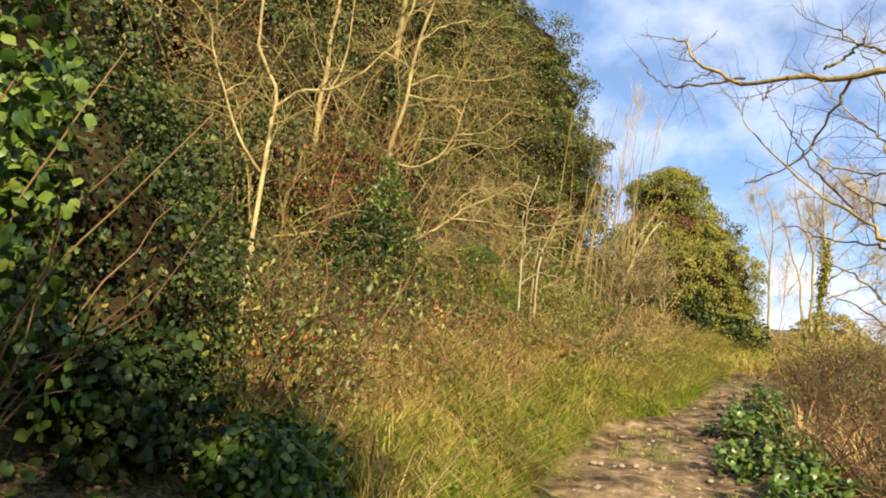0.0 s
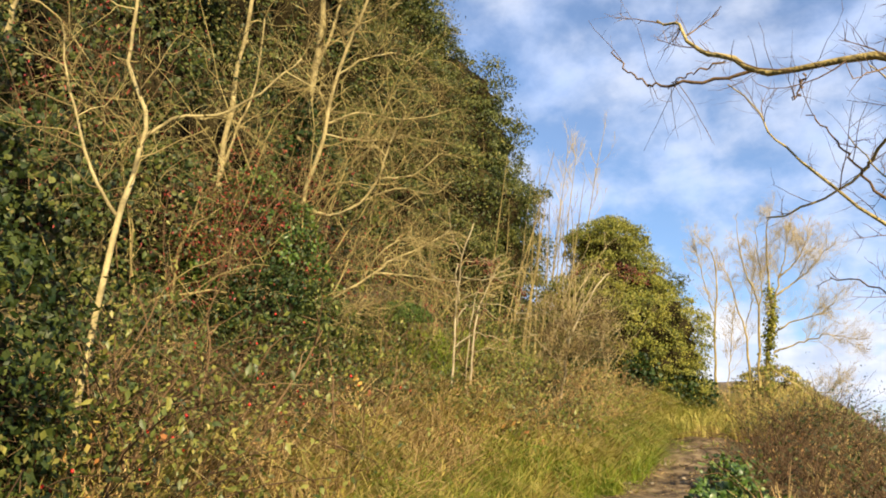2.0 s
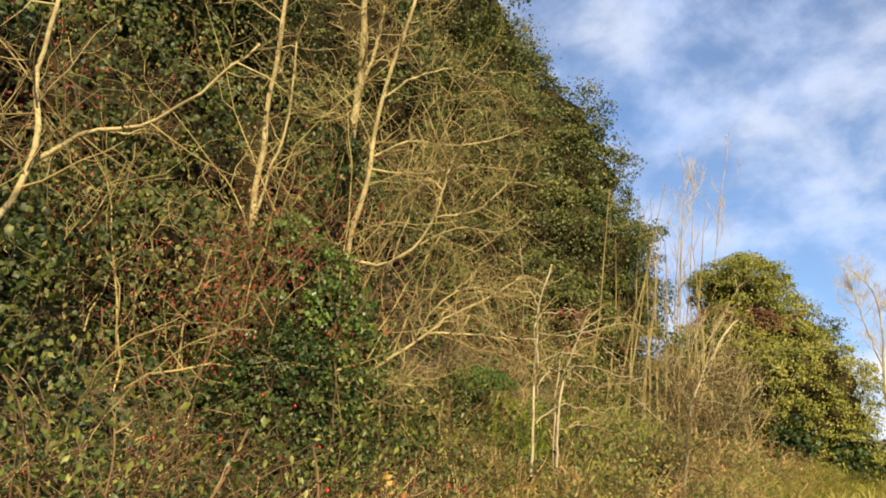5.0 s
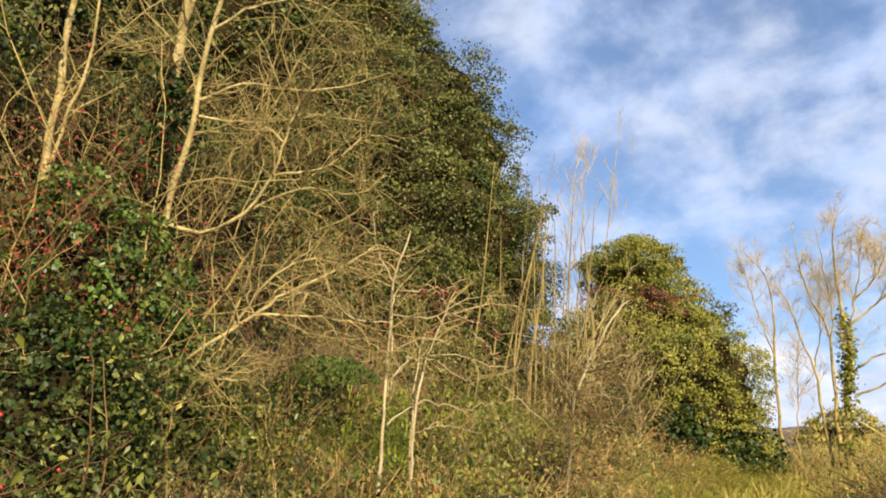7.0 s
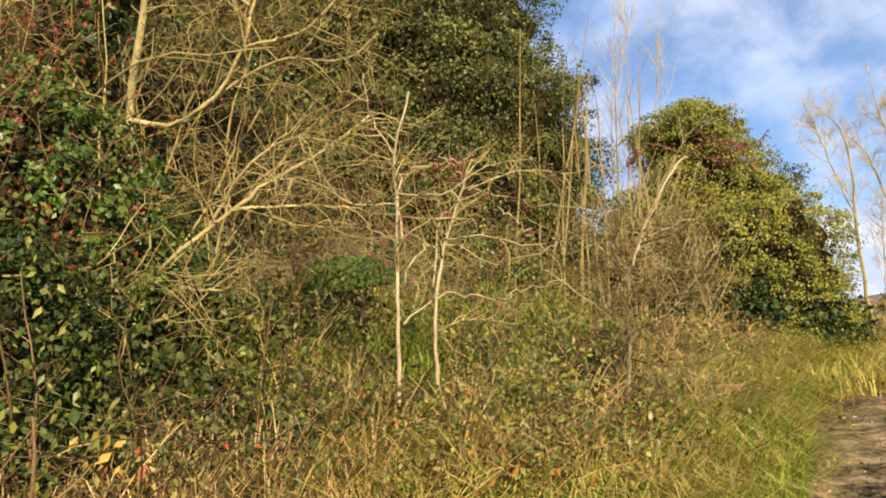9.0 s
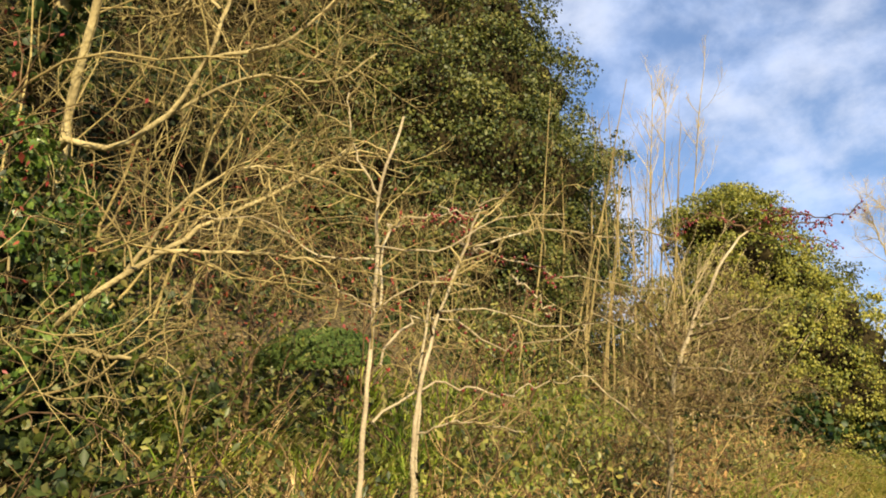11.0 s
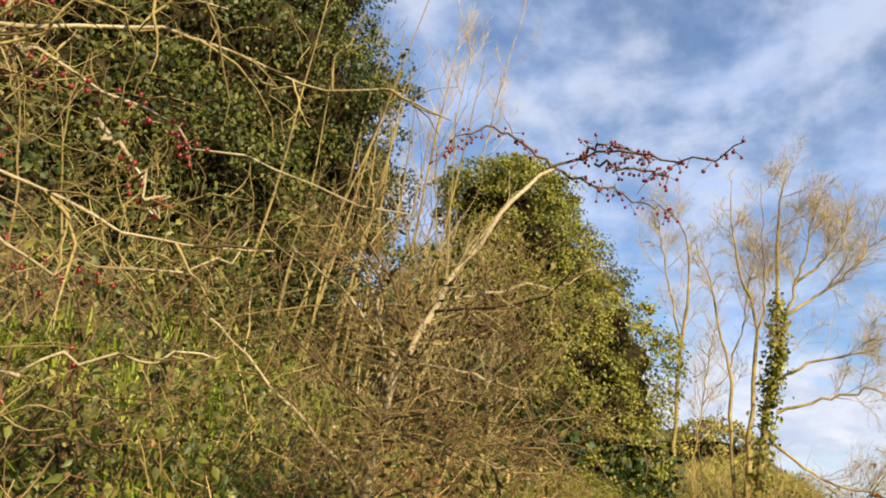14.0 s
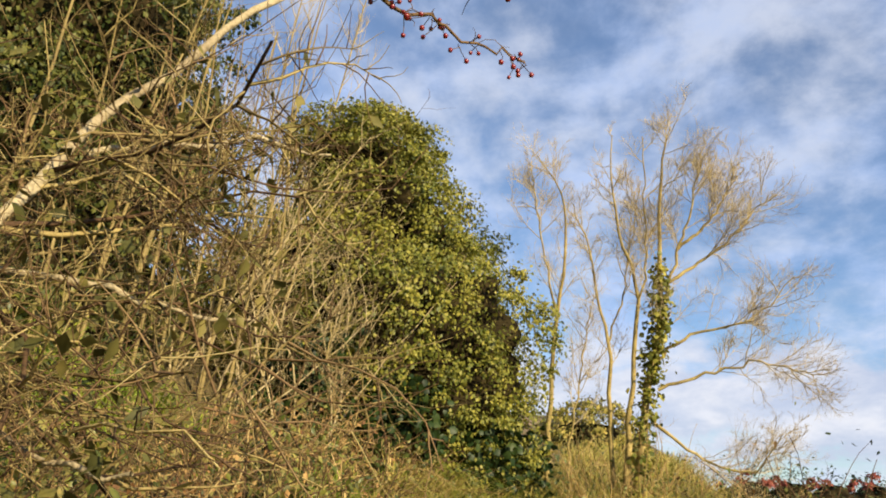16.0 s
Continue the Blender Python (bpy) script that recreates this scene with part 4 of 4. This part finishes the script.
over_limb([(0.1, 3.3, 2.18), (0.09, 3.3, 2.13), (0.07, 3.3, 2.11)], 0.003, 0.0018, 4)
over_limb([(0.35, 3.05, 2.12), (0.31, 3.13, 2.04), (0.26, 3.21, 1.95), (0.23, 3.29, 1.9), (0.09, 3.37, 1.82), (0.01, 3.45, 1.81)], 0.006, 0.002, 4)
over_limb([(1.42, 2.3, 1.37), (0.96, 2.6, 1.48), (0.5, 2.9, 1.54), (0.41, 2.97, 1.61), (0.34, 3.04, 1.67), (0.28, 3.11, 1.72), (0.17, 3.19, 1.83), (0.06, 3.26, 1.95), (0.01, 3.33, 2.04), (-0.07, 3.4, 2.2)], 0.009, 0.0018, 12)
over_limb([(0.37, 3.1, 1.68), (0.26, 3.16, 1.81), (0.2, 3.23, 1.92), (0.16, 3.29, 2.01), (0.12, 3.35, 2.08)], 0.005, 0.0015, 4)
over_limb([(1.42, 2.3, 1.48), (0.96, 2.6, 1.71), (0.5, 2.9, 1.77), (0.41, 3, 1.78), (0.32, 3.1, 1.82), (0.26, 3.2, 1.88), (0.21, 3.3, 2)], 0.006, 0.0015, 12)
over_limb([(1.42, 2.3, 1.5), (0.96, 2.6, 1.75), (0.5, 2.9, 1.81), (0.44, 3, 1.9), (0.39, 3.1, 1.98), (0.32, 3.2, 2.07), (0.26, 3.3, 2.19)], 0.006, 0.0015, 12)
over_limb([(1.42, 2.3, 1.27), (0.96, 2.6, 1.28), (0.5, 2.9, 1.34), (0.44, 3.03, 1.39), (0.37, 3.17, 1.46), (0.28, 3.3, 1.5)], 0.008, 0.002, 12)
over_limb([(1.42, 2.3, 1.36), (0.96, 2.6, 1.47), (0.5, 2.9, 1.53), (0.41, 3, 1.55), (0.3, 3.1, 1.57), (0.22, 3.2, 1.61), (0.15, 3.3, 1.63)], 0.005, 0.0015, 12)
over_limb([(1.42, 2.3, 1.44), (0.96, 2.6, 1.61), (0.5, 2.9, 1.67), (0.44, 3.03, 1.69), (0.38, 3.17, 1.74), (0.31, 3.3, 1.84)], 0.005, 0.0015, 12)
over_limb([(1.42, 2.3, 1.3), (0.96, 2.6, 1.34), (0.51, 2.95, 1.4), (0.48, 3.04, 1.49), (0.45, 3.12, 1.59), (0.43, 3.21, 1.69), (0.43, 3.3, 1.81)], 0.006, 0.002, 12)
over_limb([(1.42, 2.3, 1.51), (0.97, 2.6, 1.76), (0.53, 2.9, 1.82), (0.47, 3, 1.99), (0.44, 3.1, 2.12), (0.4, 3.2, 2.26)], 0.007, 0.002, 12)
over_limb([(1.42, 2.3, 1.23), (0.96, 2.6, 1.21), (0.5, 2.9, 1.27), (0.44, 3.03, 1.3), (0.38, 3.17, 1.35), (0.33, 3.3, 1.37)], 0.006, 0.002, 12)
over_limb([(1.42, 2.3, 1.69), (0.96, 2.6, 2.11), (0.5, 2.9, 2.17), (0.41, 3, 2.21), (0.37, 3.1, 2.26), (0.32, 3.2, 2.34)], 0.007, 0.003, 12)
part("twig_spray", joined(o_tw), M_DARKTWIG, over, "dark thin twigs", "stuff")

# ---- low growth ----


def tufty(scale, level, seed):
    return lambda x, y: np.array([noise.noise(Vector((a * scale, b * scale, seed))) for a, b in zip(x, y)]) + rng.normal(0, 0.18, len(x)) > level


def tuft_field(name, tufts, per, xs, ys, height, spread, label, material, level=-0.2, seed=1.0, width=0.0048, lean=1.35):
    """Grass in bent, splaying tufts along the path's left side."""
    y = rng.uniform(ys[0], ys[1], tufts)
    x = path_left(y) + rng.uniform(xs[0], xs[1], tufts)
    k = tufty(1.6, level, seed)(x, y)
    if material is not M_GREEN:
        k &= (y < 8.8) | (x > path_left(y) - 0.55)
    x, y = x[k], y[k]
    n = len(x)
    c = np.repeat(np.stack([x, y], 1), per, 0)
    off = rng.normal(0, spread, (n * per, 2))
    p = c + off
    at = ground_at(p[:, 0], p[:, 1]) - UP * 0.01
    tall = np.repeat(rng.uniform(0.4, 1.45, n), per)
    comb = np.repeat(rng.normal(0, 0.35, (n, 2)), per, 0)
    out = np.zeros((n * per, 3))
    out[:, :2] = off / spread * 0.45 + comb + rng.normal(0, 0.25, off.shape)
    out[:, 0] += 0.25
    h = (height * tall * rng.uniform(0.5, 1.15, n * per))[:, None]
    b = (lean * rng.uniform(0.4, 1.2, n * per))[:, None]
    w = unit(np.cross(out + rng.normal(0, 0.2, out.shape), UP)) * (width * rng.uniform(0.7, 1.4, n * per))[:, None]
    p1 = at + UP * h * 0.55 + out * h * b * 0.28
    p2 = at + UP * h * 0.85 + out * h * b * 0.75
    p3 = at + UP * h * (0.92 - 0.25 * b) + out * h * b * 1.35
    v = np.stack([at - w, at + w, p1 - w * 0.9, p1 + w * 0.9, p2 - w * 0.6, p2 + w * 0.6, p3], 1).reshape(-1, 3)
    f = np.array([(0, 1, 3), (0, 3, 2), (2, 3, 5), (2, 5, 4), (4, 5, 6)])[None] + (np.arange(n * per) * 7)[:, None, None]
    mid = float(np.mean(ys))
    ob = thing(name, foot(float(path_left(mid)) + (xs[0] + xs[1]) / 2, mid), label, "grass", kind="stuff")
    part("grass_tuft", (v, f.reshape(-1, 3)), material, ob, "", "stuff")
    return ob


tuft_field("bank_grass", 1050, 36, (-1.3, 0.05), (3.3, 14.5), 0.27, 0.04, "tall bent green and straw grass on the bank", M_GRASS, -0.15, 1.0)
tuft_field("bank_grass", 440, 34, (-1.2, -0.1), (3.4, 14), 0.36, 0.05, "dry straw-coloured grass tufts on the bank", M_STRAW, -0.1, 6.0, 0.0034)
tuft_field("bank_grass", 300, 36, (-2.4, -1.0), (4.2, 13.5), 0.34, 0.06, "thin dry grass among scrub on the bank", M_STRAW, -0.1, 4.0, 0.0034)
tuft_field("path_edge_grass", 1000, 34, (-0.75, 0.12), (3.0, 16), 0.23, 0.04, "short bright green grass along the path edge", M_GREEN, -0.15, 8.0)
tuft_field("path_grass", 240, 24, (0.05, 1.4), (3.5, 13), 0.07, 0.05, "sparse short grass in the path", M_GREEN, 0.1, 12.0, 0.002)
tuft_field("path_grass", 560, 36, (-0.6, 2.0), (12.5, 19), 0.26, 0.06, "green and yellow grass where the path goes on", M_GRASS, -0.35, 15.0)
tuft_field("verge_grass", 90, 34, (1.8, 3.0), (6.0, 14), 0.30, 0.05, "dry grass among the weeds beside the path", M_STRAW, -0.2, 19.0)


tuft_field("slope_grass", 150, 30, (-2.6, -1.2), (8.0, 13.0), 0.24, 0.06, "dark green grassy slope behind the saplings", M_GREEN, -0.3, 23.0)


moss = thing("mossy_hummock", foot(-3.15, 9.5), "green mossy hummock on the bank behind the saplings", "moss", kind="stuff")
m_n = 5200
m_d = unit(rng.normal(0, 1, (m_n, 3))) * np.array((0.42, 0.3, 0.22))
m_d[:, 2] = np.abs(m_d[:, 2])
part("moss_cushion", leaves(np.array((-3.15, 9.5, float(bank(-3.15, 9.5)) + 0.25)) + m_d, unit(m_d + 0.02), 0.028, "kite", 0.5), M_MOSS, moss, "", "stuff")


def bramble(base, size, label, n_stem=14, leaf=260, material=M_BRAMBLE, stem=M_STRAW, shape="oval", leaf_size=0.045, arch=0.6, hips=0, name="bramble"):
    base = np.array(base, float)
    ob = thing(name, base, label, "bramble", "brambles")
    st, pts = [], []
    for _ in range(n_stem):
        a = rng.uniform(0, 2 * np.pi)
        out = np.array((math.cos(a), math.sin(a), 0.0))
        ln = wander(base + out * size * 0.25 * rng.random(), UP * rng.uniform(0.7, 1.5) + out * arch, size * rng.uniform(0.8, 1.5), 9, 0.16, -0.10)
        st.append(tube(ln, 0.005, 0.0018, 4)); pts.append(ln)
        boughs(ln, 0.004, 3, size * 0.35, 0, 0.9, 0.2, 0.0, 0.2, st)
    part("stem_tangle", joined(st), stem, ob, "arching dry stems", "stuff")
    p = np.concatenate(pts)
    p = p[rng.integers(0, len(p), leaf)] + rng.normal(0, size * 0.13, (leaf, 3))
    part("leaf_spray", leaves(p, np.tile(UP + np.array((0.3, -0.5, 0)), (leaf, 1)), leaf_size, shape, 0.8), material, ob, "", "stuff")
    if hips:
        q = np.concatenate(pts)
        q = q[rng.integers(0, len(q), hips)]
        part("hip_cluster", joined([ball(a + rng.normal(0, 0.02, 3), 0.008) for a in q]), M_HIP, ob, "bright red rose hips", "stuff")
    return ob


for k in range(44):
    y = 2.6 + 10.2 * k / 43 + rng.normal(0, 0.15)
    d = rng.uniform(0.75, 2.1)
    x = float(path_left(y)) - d
    # below y 7 the shaded ivy tint paints the low bank's shade into the leaves
    coat = (M_IVY_WALL, M_OLIVE, M_BRAMBLE if y > 7 else M_IVY_WALL)[k % 3]
    bramble(foot(x, y), rng.uniform(0.32, 0.55), ("bramble tangle with leaves tinted dark for shade", "tangle of bramble with olive dying leaves", "tangle of leafy bramble on the bank")[k % 3], 12, 300, coat, M_BROWN if k % 3 < 2 else M_STRAW)
# dark lump added to stand for the deep shade on the near bank
shade_thicket = ivy_mass("shade_thicket", (-3.2, 3.2, 0.5), ((0, 0.8), (0.6, 0.85), (1.2, 0.7), (1.7, 0.4), (1.95, 0.05)), "dark bramble and ivy lump added for the bank's deep shade", 1500, 12, 0.036, M_IVY_WALL, 51.0, group="brambles")
# leaves left of x -2.15 take the shaded tint in place of cast shade
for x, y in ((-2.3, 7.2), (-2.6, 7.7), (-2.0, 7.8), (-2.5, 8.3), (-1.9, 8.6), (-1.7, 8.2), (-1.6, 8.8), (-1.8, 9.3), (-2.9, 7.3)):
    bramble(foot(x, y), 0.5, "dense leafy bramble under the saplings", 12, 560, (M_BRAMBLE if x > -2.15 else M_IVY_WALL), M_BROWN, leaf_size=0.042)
# past y 4.2 shade is put into the leaf colour here too
for x, y in ((-2.55, 4.0), (-2.8, 4.4), (-2.6, 5.2), (-2.9, 5.6), (-3.0, 6.3), (-2.7, 3.4)):
    bramble(foot(x, y), 0.6, "brown bramble stems with ivy leaves and red hips", 16, 300, (M_IVY_WALL if y > 4.2 else M_OLIVE), M_BROWN, "oval", 0.036, hips=22)
for k in range(44):
    y = 9.0 + 5.2 * k / 43 + rng.normal(0, 0.08)
    bramble(foot(float(path_left(y)) - rng.uniform(0.45, 1.3), y), rng.uniform(0.34, 0.5), ("reddish brown dead bramble stems by the hawthorn", "brown tangle with small olive leaves by the hawthorn", "tangle of bramble with green and yellow leaves")[k % 3], 16, (150, 240, 260)[k % 3], (M_RUST, M_OLIVE, M_BRAMBLE)[k % 3], M_DARKTWIG if k % 2 else M_STRAW, leaf_size=0.036)
for k in range(12):
    y = 4.4 + 2.8 * k / 11 + rng.normal(0, 0.1)
    bramble(foot(rng.uniform(-3.4, -2.6), y), rng.uniform(0.6, 0.9), "dark brown bramble thicket with dull green leaves", 16, 330, M_IVY_WALL if k % 2 else M_IVY_DARK, M_BROWN, leaf_size=0.034, hips=9 if k % 3 == 0 else 0)
for x, y in ((-1.5, 9.6), (-1.6, 10.3), (-1.8, 10.8), (-1.5, 11.4), (-2.1, 11.3)):
    bramble(foot(x, y), 0.46, "tan dead bramble stems round the hawthorn", 15, 420, M_OLIVE, M_DARKTWIG, leaf_size=0.038)
for x, y, z in ((-2.5, 3.85, 0.85), (-2.75, 4.3, 0.8), (-2.3, 3.5, 0.6), (-2.9, 3.9, 0.9), (-2.6, 4.7, 0.6)):
    bramble(foot(x, y), z, "arching bramble with green and yellowing leaves", 13, 420, M_BRAMBLE, M_BROWN, leaf_size=0.044, arch=0.8)
for x, y in ((-2.4, 3.9), (-2.0, 8.1), (-1.75, 8.1), (-1.6, 8.4), (-2.6, 6.5), (-1.9, 7.7)):
    bramble(foot(x, y), 0.45, "bramble with orange and yellow autumn leaves", 6, 60, M_AUTUMN, M_STRAW, leaf_size=0.055)

for k in range(64):
    y = 3.2 + 11.0 * k / 63 + rng.normal(0, 0.1)
    bramble(foot(float(path_left(y)) - rng.uniform(0.0, 0.7), y), rng.uniform(0.16, 0.28), "low green leafy weed in the grass", 5, 70, M_WEED, M_STRAW, leaf_size=0.045, name="weed")
for k in range(46):
    y = 3.4 + 7.5 * k / 45 + rng.normal(0, 0.12)
    bramble(foot(float(path_left(y)) - rng.uniform(0.5, 1.4), y), rng.uniform(0.3, 0.45), "rusty dead bracken and stems in the grass", 14, 100, M_RUST, M_STRAW, leaf_size=0.028, name="dead_weed")

# bushes on the outer side of the path
for k in range(34):
    y = 4.6 + 8.5 * k / 33 + rng.normal(0, 0.12)
    e = rng.uniform(0.35, 1.9)
    bramble(foot(float(path_right(y)) + e, y), rng.uniform(0.45, 0.75), "brown bramble and dead weeds beside the path", 22, 130, (M_RUST, M_IVY_WALL, M_IVY_DARK)[k % 3], M_BROWN, leaf_size=0.035, name="bramble")
for k in range(16):
    y = 4.4 + 5.0 * k / 15 + rng.normal(0, 0.1)
    bramble(foot(float(path_right(y)) + rng.uniform(0.12, 0.5), y), 0.28, "low dark-green leafy growth at the path edge", 7, 330, M_IVY_GREEN, M_DARKTWIG, "ivy", 0.05)
for k in range(26):
    y = 7.6 + 6.6 * k / 25 + rng.normal(0, 0.15)
    bramble(foot(float(path_right(y)) + rng.uniform(0.9, 2.3), y), rng.uniform(0.55, 0.85), "brown bramble scrub on the outer edge of the path", 20, 260, M_IVY_WALL, M_BROWN, leaf_size=0.04)
for x, y in ((1.2, 13.0), (1.6, 14.2), (1.9, 13.4), (0.9, 14.6), (2.2, 15.0), (1.4, 15.4), (1.0, 16.6), (2.0, 16.2), (0.4, 17.2), (2.8, 15.6)):
    bramble(foot(x, y), 0.6, "brown scrub beside the upper path", 18, 260, M_BRAMBLE, M_STRAW, leaf_size=0.04)

for x, y in ((0.75, 15.3), (1.0, 15.1), (1.3, 15.2), (1.55, 15.4), (0.55, 15.6), (1.8, 15.3), (0.9, 15.7)):
    bare_shrub(foot(x, y), rng.uniform(0.6, 1.0), 6, "dry tan stems at the foot of the bare trees", M_STRAW, lean=(0, 0), twig=3, levels=1, r=0.006, spread=0.6)

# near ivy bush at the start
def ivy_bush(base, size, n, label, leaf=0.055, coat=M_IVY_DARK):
    b = np.array(base, float)
    ob = thing("ivy_bush", b, label, "bush")
    st = []
    for _ in range(14):
        a = rng.uniform(0, 2 * np.pi)
        ln = wander(b, UP * 1.4 + np.array((math.cos(a), math.sin(a), 0)) * 0.22, size[2] * rng.uniform(0.4, 0.75), 8, 0.2, 0.05)
        st.append(tube(ln, 0.008, 0.003, 4)); boughs(ln, 0.005, 4, 0.22, 1, 0.9, 0.2, 0, 0.2, st)
    part("stem_tangle", joined(st), M_DARKTWIG, ob, "", "stuff")
    d = unit(rng.normal(0, 1, (n, 3)))
    d = d * (rng.random((n, 1)) ** 0.4) * (1 + 0.5 * bumps(d, 2.5, 3.0)[:, None])
    p = b + UP * size[2] * 0.5 + d * np.array(size) * (0.5, 0.5, 0.55)
    part("ivy_coat", leaves(p, unit(d + UP * 0.3), leaf, "ivy", 0.9), coat, ob, "large glossy ivy leaves", "stuff")
    return ob


ivy_bush(foot(-2.42, 1.85), (0.6, 0.6, 2.3), 2600, "tall glossy green ivy bush close beside the path", 0.05, M_IVY_GREEN)
# out of view; added to throw shade on the bank from y 2 to 4.5
ivy_bush(foot(-2.2, 0.5), (0.9, 1.0, 2.6), 2800, "unseen tall ivy bush added to shade the bank ahead")
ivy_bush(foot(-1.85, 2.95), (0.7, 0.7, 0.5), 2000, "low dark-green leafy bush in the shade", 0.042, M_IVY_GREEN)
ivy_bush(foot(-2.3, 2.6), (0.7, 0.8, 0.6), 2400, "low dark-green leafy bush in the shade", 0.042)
# trees out of view, added to block the sun from the near left bank
for x, y, h in ((2.0, -0.4, 2.4), (2.15, -1.35, 5.2), (2.3, -2.3, 4.9), (2.5, -3.2, 6.0), (2.6, -4.6, 6.6), (2.6, -6.3, 6.6)):
    ivy_mass("shade_tree", (x, y, -0.3), ((0, 0.6), (0.2 * h, 0.7), (0.5 * h, 0.75), (0.75 * h, 0.65), (0.92 * h, 0.35), (h, 0.05)), "unseen tall leafy tree added to shade the near bank", 700, 12, 0.06, M_IVY_DARK, 40.0 + y, group="hedge by the path", pad=0.3)

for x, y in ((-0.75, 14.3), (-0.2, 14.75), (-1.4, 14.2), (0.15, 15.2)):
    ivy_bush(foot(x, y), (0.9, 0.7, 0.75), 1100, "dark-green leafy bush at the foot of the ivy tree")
for x, y, h in ((-1.9, 14.2, 2.0), (-1.6, 14.1, 1.8), (-2.2, 14.0, 2.2), (-1.3, 14.0, 1.5), (-1.75, 13.8, 1.9)):
    bare_shrub(foot(x, y), h, 6, "tan leafless shrub before the ivy tree", M_ASH, lean=(0.25, -0.05), twig=8, levels=1, r=0.008, spread=0.6, kink=0.14)

# far bush, hedge and woods
ivy_mass("round_bush", (2.0, 20.5, -0.35), ((0, 0.8), (0.5, 0.85), (0.75, 0.6), (0.95, 0.3), (1.0, 0.05)), "rounded yellow-green bush beyond the bare trees", 900, 14, 0.044, M_GRASS, 21.0, group="far bushes", pad=0.12, inner=M_OLIVE)
for k in range(9):
    x, y = 8.2 + 1.4 * k, 30 + 0.5 * k
    ivy_mass("hedge_bush", (x, y, -3.2 - 0.02 * k), ((0, 1.2), (0.8, 1.3), (1.3, 0.9), (1.75, 0.4), (1.9, 0.1)), "reddish brown hedge bush in the distance", 260, 9, 0.07, M_RED, 30.0 + k, group="far bushes")

# stones on the path
def stone(at, s, label):
    v, f = ball((0, 0, 0), 1.0)
    v = v * np.array((1.0, rng.uniform(0.6, 0.9), 0.45)) * s * (1 + 0.2 * rng.normal(0, 1, (len(v), 1)))
    ob = thing("stone", at, label, "stone", "stones on the path")
    part("stone_body", (v + np.array(at), f), M_STONE, ob)


for k in range(110):
    y = rng.uniform(4.5, 13.0)
    x = rng.uniform(float(path_left(y)), float(path_right(y)))
    stone(tuple(foot(x, y, -0.006)), rng.uniform(0.012, 0.04), "small pale stone pressed into the mud")
lit = 900
y = rng.uniform(4, 14, lit); x = path_left(y) + (path_right(y) - path_left(y)) * rng.random(lit)
litter = thing("leaf_litter", (-0.6, 8, 0), "brown fallen leaves scattered on the path", "leaf litter", kind="stuff")
part("leaf_scatter", leaves(ground_at(x, y) + UP * 0.015, np.tile(UP, (lit, 1)), 0.03, "oval", 0.3), M_STRAW, litter, "", "stuff")
